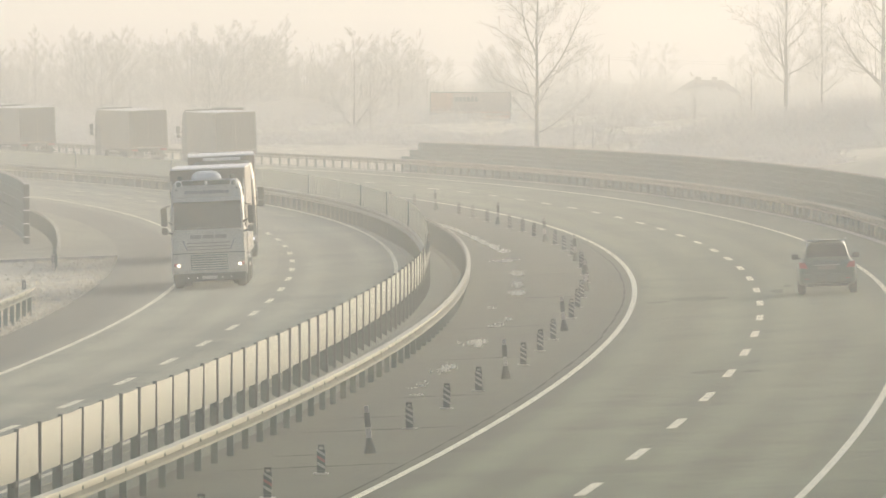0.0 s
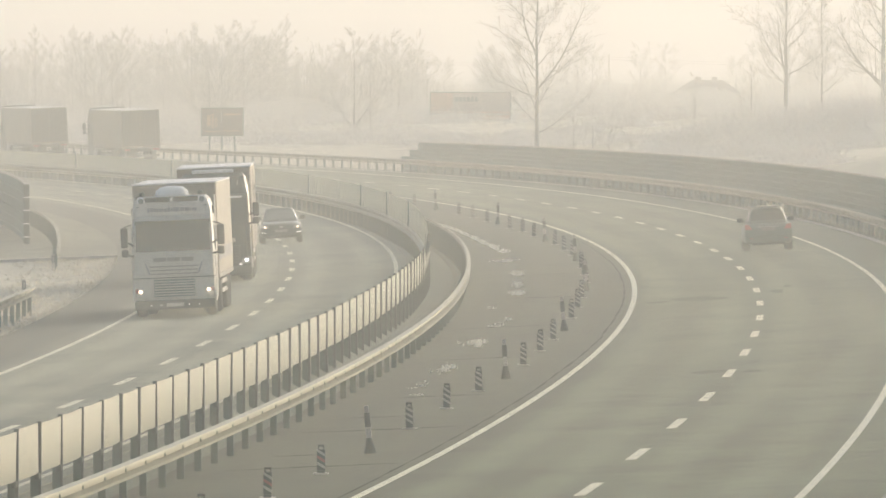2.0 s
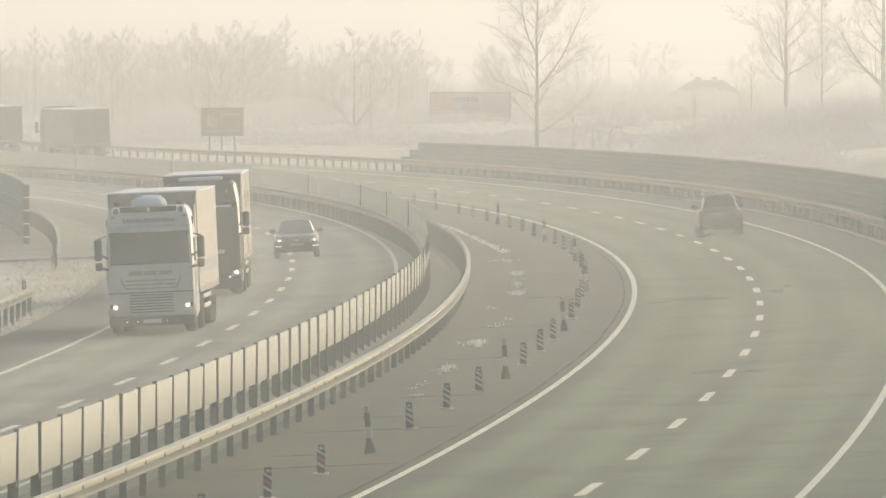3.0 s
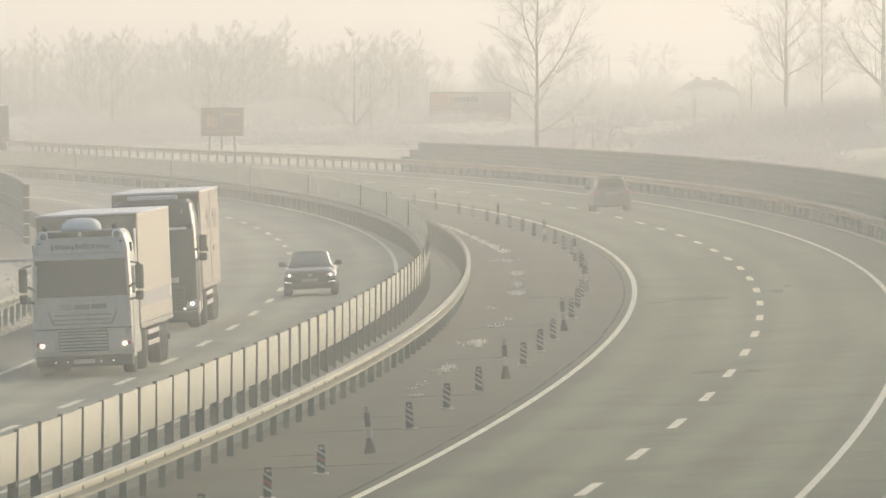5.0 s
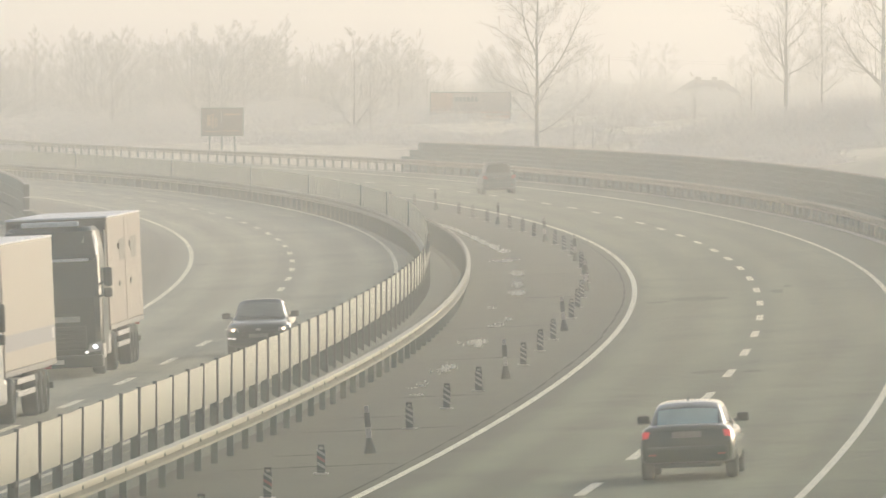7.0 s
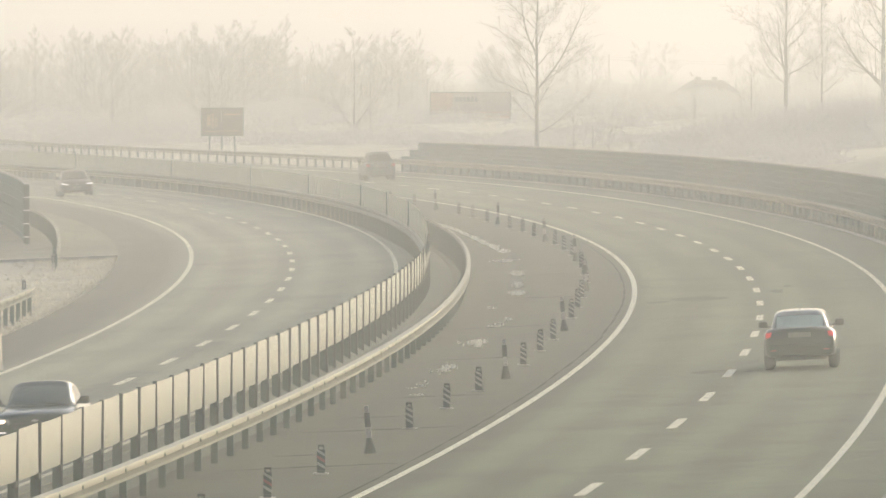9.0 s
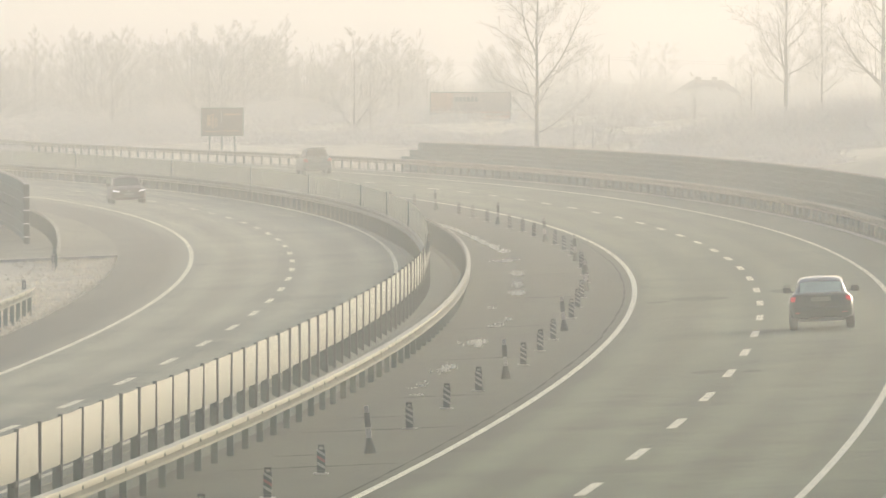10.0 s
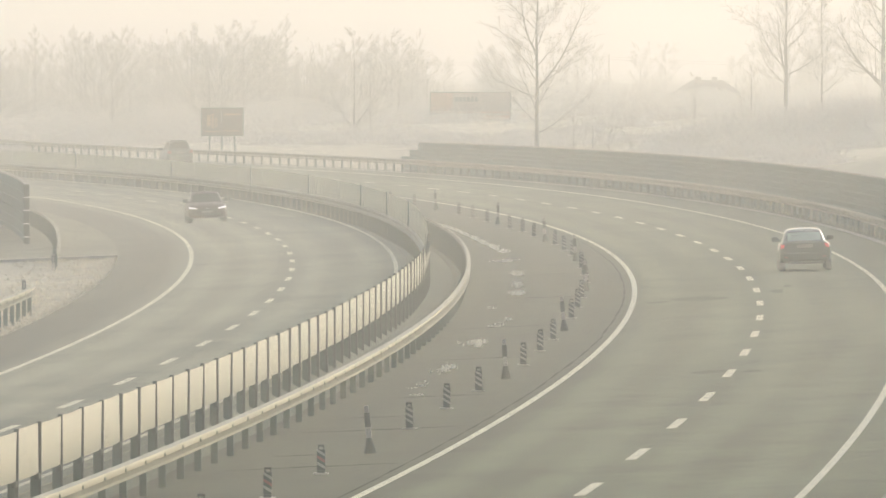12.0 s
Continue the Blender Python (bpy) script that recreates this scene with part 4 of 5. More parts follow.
def wheel(parent, x, y, r, w):
    """A tyre with rounded shoulders and a dished rim with a hub."""
    s = 1 if x > 0 else -1
    prof = [(0.62, 0.5), (0.86, 0.5), (0.97, 0.42), (1.0, 0.28), (1.0, -0.28), (0.97, -0.42), (0.86, -0.5), (0.62, -0.5)]
    bm = bmesh.new()
    n = 20
    rings = [[bm.verts.new((x + s * b * w, y + math.cos(2 * math.pi * k / n) * a * r, r + math.sin(2 * math.pi * k / n) * a * r)) for a, b in prof] for k in range(n)]
    for k in range(n):
        p, q = rings[k], rings[(k + 1) % n]
        for i in range(len(prof)):
            j = (i + 1) % len(prof)
            bm.faces.new((p[i], p[j], q[j], q[i]))
    bmesh.ops.recalc_face_normals(bm, faces=bm.faces)
    t = part("wheel", bm, MAT["rubber"], parent, smooth=True)
    bm = bmesh.new()
    for a0, a1, b0, b1 in ((0.61, 0.5, 0.38, 0.25), (0.22, 0.16, 0.25, 0.42)):
        r0 = [bm.verts.new((x + s * b0 * w, y + math.cos(2 * math.pi * k / n) * a0 * r, r + math.sin(2 * math.pi * k / n) * a0 * r)) for k in range(n)]
        r1 = [bm.verts.new((x + s * b1 * w, y + math.cos(2 * math.pi * k / n) * a1 * r, r + math.sin(2 * math.pi * k / n) * a1 * r)) for k in range(n)]
        for k in range(n):
            bm.faces.new((r0[k], r0[(k + 1) % n], r1[(k + 1) % n], r1[k]))
        bm.faces.new(r1)
    part("rim", bm, MAT["rim"], t)


def lamp(parent, name, x, y, z, rx, rz, mat, forward=1, label=""):
    """A flat oval lamp lens bulging along y."""
    bm = bmesh.new()
    r = bmesh.ops.create_uvsphere(bm, u_segments=14, v_segments=8, radius=1.0)
    for v in r["verts"]:
        v.co = Vector((x + v.co.x * rx, y + v.co.y * 0.05 * forward, z + v.co.z * rz))
    return part(name, bm, mat, parent, label, smooth=True)


def mirror(parent, x, y, z, w, h, mat, arm=0.12):
    s = 1 if x > 0 else -1
    m = part("mirror", cube(x - w / 2, x + w / 2, y - 0.07, y + 0.07, z - h / 2, z + h / 2, min(w, h) * 0.28), mat, parent, smooth=False)
    bm = bmesh.new()
    rod(bm, (x - s * w / 2, y, z - h * 0.25), (x - s * (w / 2 + arm), y - 0.02, z - h * 0.4), 0.03, 0.035)
    part("bracket", bm, MAT["trim"], m)


SECTION = [(0.0, 0.0, 1.0), (0.2, 0.30, 0.995), (0.4, 0.58, 0.968), (0.5, 0.72, 0.922), (0.58, 0.80, 0.855), (0.66, 0.855, 0.74), (0.8, 0.92, 0.42), (1.0, 1.0, 0.0)]


def car(name, paint, label, length=4.6, width=1.84, height=1.45, kind="sedan", tail="tail", head="head_warm", screen="glass", rear="glass"):
    t = thing(name, Matrix(), label, "car")
    L, hw = length / 2, width / 2
    hatch = kind != "sedan"
    belt = 0.93 if not hatch else 1.00
    # body: nose, bonnet, cabin floor, boot and tail
    st = [(L, 0.80, 0.36, 0.64), (L - 0.05, 0.89, 0.28, 0.735), (L - 0.18, 0.955, 0.22, 0.80), (L - 0.45, 0.985, 0.2, 0.85), (L - 0.85, 1.0, 0.2, 0.895), (L - 1.25, 1.0, 0.2, belt - 0.01), (0.3, 1.0, 0.2, belt), (-1.0, 1.0, 0.2, belt + 0.02)]
    if hatch:
        st += [(-L + 0.55, 1.0, 0.24, belt + 0.02), (-L + 0.20, 0.975, 0.28, belt + 0.0), (-L + 0.07, 0.945, 0.32, belt - 0.05), (-L + 0.015, 0.91, 0.35, belt - 0.14), (-L, 0.86, 0.38, 0.74)]
    else:
        st += [(-L + 0.9, 1.0, 0.22, belt + 0.04), (-L + 0.45, 0.985, 0.25, belt + 0.045), (-L + 0.18, 0.955, 0.28, belt + 0.035), (-L + 0.06, 0.925, 0.30, belt + 0.01), (-L + 0.012, 0.89, 0.33, belt - 0.06), (-L, 0.85, 0.36, 0.70)]
    rings = []
    for y, k, zb, zt in st:
        w, h = hw * k, zt - zb
        half = [(w * 0.72, zb), (w * 0.90, zb + 0.03), (w * 0.97, zb + 0.12 * h), (w, zb + 0.42 * h), (w * 0.995, zb + 0.60 * h), (w * 0.968, zb + 0.79 * h), (w * 0.91, zb + 0.91 * h), (w * 0.80, zt - 0.012), (w * 0.45, zt + 0.012)]
        rings.append([(x, y, z) for x, z in mirrored(half)])
    part("body", loft(rings), paint, t, smooth=True)

    # cabin: one rounded shell; the panes are patches of the same surface, raised a little
    yf = L - 1.22
    rise = height - belt
    if hatch:
        line = [(-L + 0.13, 0.0), (-L + 0.22, 0.42), (-L + 0.32, 0.76), (-L + 0.44, 0.92), (-L + 0.75, 0.975), (-0.5, 1.0), (0.1, 0.99), (yf - 1.0, 0.94), (yf - 0.78, 0.83), (yf - 0.4, 0.46), (yf, 0.0)]
        wide = [(-L + 0.13, 0.86), (-L + 0.5, 0.90), (0.0, 0.93), (yf - 0.7, 0.93), (yf, 0.88)]
    else:
        line = [(-L + 0.50, 0.0), (-L + 0.78, 0.40), (-L + 1.05, 0.77), (-L + 1.28, 0.92), (-0.6, 0.975), (-0.15, 1.0), (0.15, 0.985), (yf - 0.85, 0.91), (yf - 0.65, 0.77), (yf - 0.3, 0.38), (yf, 0.0)]
        wide = [(-L + 0.50, 0.84), (-L + 1.0, 0.92), (0.0, 0.95), (yf - 0.7, 0.94), (yf, 0.88)]

    def skin(y, s):
        a = abs(s)
        kx = float(np.interp(a, [q[0] for q in SECTION], [q[1] for q in SECTION]))
        kz = float(np.interp(a, [q[0] for q in SECTION], [q[2] for q in SECTION]))
        up = rise * float(np.interp(y, [q[0] for q in line], [q[1] for q in line]))
        w = hw * float(np.interp(y, [q[0] for q in wide], [q[1] for q in wide]))
        # the greenhouse leans in as it rises
        return Vector((math.copysign(kx, s) * w * (1 - 0.15 * up / rise), y, belt - 0.02 + up * kz))

    ys = [line[0][0] + (line[-1][0] - line[0][0]) * i / 34 for i in range(35)]
    bm = bmesh.new()
    cut = [q[0] for q in SECTION]
    ss = [-c for c in reversed(cut)] + cut[1:]
    grid = [[bm.verts.new(skin(y, s)) for s in ss] for y in ys]
    for a, b in zip(grid, grid[1:]):
        for i in range(len(ss) - 1):
            bm.faces.new((a[i], a[i + 1], b[i + 1], b[i]))
    bmesh.ops.recalc_face_normals(bm, faces=bm.faces)
    part("roof", bm, paint, t, smooth=True)

    def pane(nm, y0, y1, s0, s1, glass, cols=8, rows=8, lift=0.007):
        bm = bmesh.new()
        out, base = [], []
        for i in range(rows + 1):
            y = y0 + (y1 - y0) * i / rows
            for j in range(cols + 1):
                s = s0 + (s1 - s0) * j / cols
                p = skin(y, s)
                n = (skin(y, s + 0.01) - skin(y, s - 0.01)).cross(skin(y + 0.01, s) - skin(y - 0.01, s))
                n = (n if n.z > 0 else -n).normalized()
                out.append(bm.verts.new(p + n * lift))
                base.append(bm.verts.new(p - n * 0.004))
        k = cols + 1
        for i in range(rows):
            for j in range(cols):
                a = i * k + j
                bm.faces.new((out[a], out[a + 1], out[a + k + 1], out[a + k]))
        rim = [j for j in range(k)] + [i * k + cols for i in range(1, rows + 1)] + [rows * k + j for j in range(cols - 1, -1, -1)] + [i * k for i in range(rows - 1, 0, -1)]
        for a, b in zip(rim, rim[1:] + rim[:1]):
            bm.faces.new((out[a], out[b], base[b], base[a]))
        bmesh.ops.recalc_face_normals(bm, faces=bm.faces)
        return part(nm, bm, MAT[glass], t)

    ws = pane("windscreen", yf - 0.04, yf - 0.72, -0.57, 0.57, screen)
    for x in (-0.45, 0.05):
        bm = bmesh.new()
        rod(bm, skin(yf - 0.05, 0.0) + Vector((x, 0, 0.01)), skin(yf - 0.09, 0.0) + Vector((x + 0.5, 0, 0.03)), 0.010, 0.008, 5)
        part("wiper", bm, MAT["trim"], ws)
    if hatch:
        pane("rear_window", -L + 0.17, -L + 0.37, -0.60, 0.60, rear)
    else:
        pane("rear_window", -L + 0.56, -L + 1.0, -0.52, 0.52, rear)
    back = -L + (0.55 if hatch else 1.15)
    for s in (1, -1):
        pane("side_window", yf - 0.55, -0.02, s * 0.66, s * 0.94, "glass", 4, 8)
        pane("side_window", -0.10, back, s * 0.66, s * 0.94, "glass", 4, 8)
        wx = hw - 0.12
        wheel(t, s * wx, L - 0.92, 0.32, 0.22)
        wheel(t, s * wx, -L + 0.95, 0.32, 0.22)
        mirror(t, s * (hw + 0.03), yf - 0.32, belt + 0.08, 0.22, 0.16, MAT["trim"], 0.05)
        for y in (yf - 0.9, -0.75):
            part("door_handle", cube(min(s * (hw - 0.005), s * (hw + 0.02)), max(s * (hw - 0.005), s * (hw + 0.02)), y - 0.09, y + 0.09, 0.74, 0.765, 0.006), paint, t)
        # lamps
        if head == "head_dim":
            part("headlight", slab([(s * 0.48, L + 0.015, 0.665), (s * 0.84, L - 0.07, 0.735), (s * 0.86, L - 0.09, 0.675), (s * 0.52, L + 0.015, 0.615)], 0.03, (0, 1, 0.1)), MAT[head], t, "bright white daytime running lamp")
        else:
            hd = part("headlight", slab([(s * 0.50, L - 0.03, 0.60), (s * 0.80, L - 0.08, 0.62), (s * 0.82, L - 0.11, 0.75), (s * 0.54, L - 0.04, 0.70)], 0.04, (0, 1, 0.1)), MAT["lens"], t)
            lamp(hd, "bulb", s * 0.66, L + 0.0, 0.66, 0.046, 0.040, MAT[head], label="glowing warm headlamp bulb")
            part("fog_lamp", slab([(s * 0.60, L + 0.0, 0.42), (s * 0.80, L - 0.05, 0.44), (s * 0.80, L - 0.05, 0.465), (s * 0.60, L + 0.0, 0.445)], 0.02, (0, 1, 0)), MAT["head_dim"], t)
        if hatch:
            tl = [(s * 0.56, -L - 0.012, 0.76), (s * 0.82, -L + 0.03, 0.77), (s * 0.83, -L + 0.06, 0.95), (s * 0.66, -L + 0.02, 0.93)]
        else:
            tl = [(s * 0.68, -L - 0.012, 0.76), (s * 0.79, -L + 0.03, 0.74), (s * 0.78, -L + 0.05, 0.87), (s * 0.65, -L + 0.015, 0.87)]
        part("tail_light", slab(tl, 0.025, (0, -1, 0.1)), MAT[tail], t, "red tail lamp")
    # front and rear fittings
    part("grille", cube(-0.44, 0.44, L - 0.03, L + 0.012, 0.50, 0.63, 0.02), MAT["trim"], t)
    part("lower_intake", cube(-0.60, 0.60, L - 0.05, L + 0.006, 0.33, 0.44, 0.02), MAT["trim"], t)
    part("number_plate", cube(-0.26, 0.26, L + 0.013, L + 0.022, 0.45, 0.55), MAT["plate_dim"], t, "plain pale plate")
    zp = 0.72 if hatch else 0.75
    part("number_plate", cube(-0.26, 0.26, -L - 0.022, -L - 0.008, zp, zp + 0.11), MAT["plate_dim"], t, "plain plate")
    part("plate_lip", cube(-0.38, 0.38, -L - 0.03, -L - 0.006, zp + 0.12, zp + 0.145, 0.008), MAT["rim"] if hatch else paint, t)
    bumper = part("bumper", cube(-0.74, 0.74, -L - 0.035, -L + 0.2, 0.31, 0.60, 0.055), paint, t)
    for s in (1, -1):
        part("reflector", cube(min(s * 0.55, s * 0.68), max(s * 0.55, s * 0.68), -L - 0.04, -L - 0.034, 0.44, 0.465), MAT["tail_dull"], bumper)
    part("diffuser", cube(-0.60, 0.60, -L - 0.015, -L + 0.3, 0.215, 0.305, 0.03), MAT["trim"], t)
    lamp(t, "emblem", 0, L + 0.01, 0.66, 0.07, 0.03, MAT["rim"])
    if not hatch:
        if tail == "tail":
            part("antenna_fin", slab([(-0.02, -0.92, height - 0.03), (0.02, -0.92, height - 0.03), (0.012, -1.04, height + 0.045), (-0.012, -1.04, height + 0.045)], 0.03, (0, -1, 0)), MAT["trim"], t)
        for s in (1, -1):
            bm = bmesh.new()
            rod(bm, (s * 0.55, -L - 0.03, 0.26), (s * 0.55, -L + 0.25, 0.26), 0.035, 0.035, 10)
            part("exhaust", bm, MAT["chassis"], t)
    else:
        part("spoiler", cube(-0.56, 0.56, -L + 0.34, -L + 0.52, height - 0.075, height - 0.03, 0.015), paint, t)
        for s in (1, -1):
            bm = bmesh.new()
            rod(bm, (s * 0.60, 0.6, height - 0.04), (s * 0.60, -1.45, height - 0.045), 0.022, 0.022)
            part("roof_rail", bm, MAT["rim"], t)
        bm = bmesh.new()
        rod(bm, (0.05, -L + 0.13, belt + 0.05), (0.4, -L + 0.17, belt + 0.16), 0.012, 0.008, 5)
        part("rear_wiper", bm, MAT["trim"], t)
    return t


def trailer(t, y0, y1, side, front, band=None, height=3.95, seams=5, door="box_grey"):
    """Semi-trailer box from y0 (rear) to y1 with doors, seams, guards, axles and lamps, all parts of the lorry t."""
    hw, zb = 1.275, 1.18
    part("trailer_box", cube(-hw, hw, y0, y1, zb, height, 0.03), side, t, "long box body of the trailer")
    part("front_wall", cube(-hw + 0.03, hw - 0.03, y1 + 0.003, y1 + 0.05, zb + 0.1, height - 0.05, 0.02), front, t)
    part("roof_panel", cube(-hw - 0.012, hw + 0.012, y0 - 0.01, y1 + 0.06, height + 0.002, height + 0.05, 0.015), MAT["snow"], t, "pale frosted roof")
    for x in (-hw + 0.03, hw - 0.09):
        part("corner_post", cube(x, x + 0.06, y1 + 0.051, y1 + 0.075, zb + 0.1, height - 0.01, 0.01), side, t)
    for s in (1, -1):
        for i in range(1, seams):
            y = y0 + (y1 - y0) * i / seams
            part("seam", cube(min(s * (hw + 0.002), s * (hw + 0.014)), max(s * (hw + 0.002), s * (hw + 0.014)), y - 0.03, y + 0.03, zb + 0.03, height - 0.05), MAT["box_grey"], t)
        part("lower_rail", cube(min(s * (hw - 0.1), s * (hw + 0.01)), max(s * (hw - 0.1), s * (hw + 0.01)), y0, y1, zb - 0.12, zb - 0.003, 0.01), MAT["box_grey"], t)
        if band:
            part("band", cube(min(s * (hw + 0.003), s * (hw + 0.007)), max(s * (hw + 0.003), s * (hw + 0.007)), y0 + 0.1, y1 - 0.1, zb + 0.42, zb + 0.78), band, t, "faded blue painted band")
            part("badge", cube(min(s * (hw + 0.008), s * (hw + 0.012)), max(s * (hw + 0.008), s * (hw + 0.012)), y0 + 0.5, y0 + 0.9, zb + 0.48, zb + 0.72), MAT["plate"], t)
        for k in range(2):
            part("side_guard", cube(min(s * 1.18, s * 1.24), max(s * 1.18, s * 1.24), y0 + 5.6, y1 - 3.4, 0.55 + 0.28 * k, 0.67 + 0.28 * k, 0.01), MAT["rim"], t)
        for k in range(3):
            wheel(t, s * 1.05, y0 + 2.2 + 1.31 * k, 0.5, 0.36)
        part("mudguard", cube(min(s * 0.85, s * 1.25), max(s * 0.85, s * 1.25), y0 + 1.6, y0 + 5.4, 1.03, 1.055), MAT["trim"], t)
        d = part("rear_door", cube(min(s * 0.012, s * 1.24), max(s * 0.012, s * 1.24), y0 - 0.045, y0 - 0.003, zb + 0.05, height - 0.06, 0.012), MAT[door], t)
        for x in (0.25, 0.9):
            bm = bmesh.new()
            rod(bm, (s * x, y0 - 0.07, zb + 0.1), (s * x, y0 - 0.07, height - 0.12), 0.018, 0.018, 6)
            part("lock_bar", bm, MAT["box_door"], d)
        part("tail_light", cube(min(s * 0.75, s * 1.15), max(s * 0.75, s * 1.15), y0 - 0.06, y0 - 0.02, 0.93, 1.05, 0.01), MAT["tail_dull"], t)
    part("chassis", cube(-0.5, 0.5, y0 + 0.2, y1 - 0.4, 0.85, 1.05), MAT["chassis"], t)
    part("underrun_bar", cube(-1.18, 1.18, y0 - 0.02, y0 + 0.08, 0.5, 0.64, 0.01), MAT["chassis"], t)
    for x in (-0.5, 0.5):
        part("bar_bracket", cube(x - 0.05, x + 0.05, y0 + 0.09, y0 + 0.2, 0.5, 1.04), MAT["chassis"], t)


def axles(t, front):
    for s in (1, -1):
        wheel(t, s * 1.05, front - 1.42, 0.5, 0.32)
        wheel(t, s * 0.98, front - 5.05, 0.5, 0.56)
        part("fuel_tank", cube(min(s * 0.72, s * 1.2), max(s * 0.72, s * 1.2), front - 4.1, front - 2.3, 0.45, 1.02, 0.1), MAT["rim"], t)
    part("tractor_frame", cube(-0.45, 0.45, front - 6.0, front - 0.6, 0.6, 0.95), MAT["chassis"], t)


def cab_shell(front, roof, side_in=0.0, depth=2.25):
    """Cab skin: a tall box, raked windscreen zone, rounded corners, pulled in at the roof."""
    lv = [(0.50, 1.22, 0.02), (0.62, 1.25, 0.0), (1.15, 1.25, 0.0), (1.95, 1.25, 0.04), (2.9, 1.22, 0.20), (3.2, 1.20, 0.26), (roof - 0.12, 1.12, 0.36), (roof, 1.0, 0.55)]
    st = []
    for z, w, b in lv:
        c = 0.16
        f, r = front - b, front - depth
        st.append([(w, r, z), (w, f - c, z), (w - 0.05, f - 0.05, z), (w - c - 0.03, f, z), (-w + c + 0.03, f, z), (-w + 0.05, f - 0.05, z), (-w, f - c, z), (-w, r, z)])
    return loft(st)


def white_lorry():
    F = 8.25
    t = thing("white_lorry", Matrix(), "white articulated lorry with lit headlamps and a cream box trailer", "lorry")
    P = PAINT["white"]
    part("cab", cab_shell(F, 3.62), P, t)
    ws = part("windscreen", slab([(-1.13, F - 0.035, 1.97), (1.13, F - 0.035, 1.97), (1.10, F - 0.19, 2.88), (-1.10, F - 0.19, 2.88)], 0.015, (0, 1, 0.15)), MAT["cabglass"], t)
    for x in (-0.7, 0.05):
        bm = bmesh.new()
        rod(bm, (x, F - 0.0, 1.98), (x + 0.6, F - 0.01, 2.06), 0.014, 0.01, 5)
        part("wiper", bm, MAT["trim"], ws)
    part("sun_visor", slab([(-1.12, F - 0.10, 2.89), (1.12, F - 0.10, 2.89), (1.14, F - 0.19, 3.02), (-1.14, F - 0.19, 3.02)], 0.10, (0, 1, 0.1)), P, t)
    for s in (1, -1):
        part("visor_end", slab([(s * 0.62, F + 0.003, 2.83), (s * 1.13, F + 0.003, 2.78), (s * 1.13, F - 0.01, 2.9), (s * 0.62, F - 0.0, 2.9)], 0.012, (0, 1, 0)), MAT["trim"], t)
    hd = part("sign_panel", slab([(-1.08, F - 0.14, 3.04), (1.08, F - 0.14, 3.04), (1.02, F - 0.24, 3.42), (-1.02, F - 0.24, 3.42)], 0.06, (0, 1, 0.2)), P, t)
    x = -0.75
    rng = random.Random(3)
    while x < 0.72:
        w = rng.uniform(0.05, 0.11)
        part("letter_bar", cube(x, x + w * 0.75, F - 0.115, F - 0.10, 3.15 + rng.uniform(-0.01, 0.02), 3.24 + rng.uniform(0, 0.05)), MAT["band"], hd)
        x += w
    part("roof_light_bar", cube(-0.82, 0.82, F - 0.36, F - 0.20, 3.46, 3.60, 0.03), MAT["trim"], t)
    for s in (1, -1):
        ring = lamp(t, "roof_lamp", s * 0.92, F - 0.22, 3.50, 0.135, 0.135, MAT["snow"], label="round white roof lamp")
        lamp(ring, "lamp_glass", s * 0.92, F - 0.19, 3.50, 0.085, 0.085, MAT["sky_glass"])
        lamp(t, "horn", s * 0.88, F - 0.42, 3.70, 0.09, 0.08, MAT["trim"])
        part("marker_light", cube(min(s * 0.98, s * 1.06), max(s * 0.98, s * 1.06), F - 0.17, F - 0.13, 3.30, 3.34), MAT["trim"], t)
    part("roof_badge", cube(-0.05, 0.05, F - 0.195, F - 0.18, 3.47, 3.58, 0.01), MAT["snow"], t)
    dome = [[(x * w, F - 0.45 - 0.9 * k / 5, 3.60 + z * h) for x, z in ((-0.52, 0), (-0.48, 0.55), (-0.34, 0.88), (-0.15, 1), (0.15, 1), (0.34, 0.88), (0.48, 0.55), (0.52, 0))] for k, (w, h) in enumerate(((0.75, 0.14), (0.92, 0.27), (1, 0.33), (1, 0.33), (0.95, 0.28), (0.85, 0.15)))]
    part("roof_unit", loft(dome), MAT["snow"], t, "domed white roof cooling unit", smooth=True)
    # side deflectors, doors and windows
    for s in (1, -1):
        part("side_deflector", cube(min(s * 1.19, s * 1.24), max(s * 1.19, s * 1.24), F - 2.85, F - 2.252, 0.9, 3.6, 0.02), P, t)
        d = part("door", cube(min(s * 1.252, s * 1.268), max(s * 1.252, s * 1.268), F - 1.55, F - 0.28, 0.8, 1.94, 0.006), P, t)
        part("door_handle", cube(min(s * 1.27, s * 1.29), max(s * 1.27, s * 1.29), F - 1.45, F - 1.25, 1.5, 1.54), MAT["trim"], d)
        part("side_window", slab([(s * 1.247, F - 0.35, 2.0), (s * 1.247, F - 1.4, 2.0), (s * 1.238, F - 1.4, 2.68), (s * 1.238, F - 0.5, 2.68)], 0.012, (s, 0, 0)), MAT["cabglass"], t)
        part("vent", cube(min(s * 1.18, s * 1.25), max(s * 1.18, s * 1.25), F - 0.98, F - 0.8, 3.05, 3.28, 0.02), MAT["trim"], t)
        mirror(t, s * 1.46, F - 0.05, 2.42, 0.22, 0.62, MAT["trim"], 0.16)
        mirror(t, s * 1.45, F - 0.04, 1.95, 0.21, 0.24, MAT["trim"], 0.16)
        bm = bmesh.new()
        rod(bm, (s * 1.47, F - 0.08, 2.74), (s * 1.24, F - 0.2, 2.80), 0.02, 0.02, 6)
        part("mirror_arm", bm, MAT["trim"], t)
        part("step_panel", cube(min(s * 1.20, s * 1.262), max(s * 1.20, s * 1.262), F - 1.0, F - 0.1, 0.42, 0.78, 0.03), P, t)
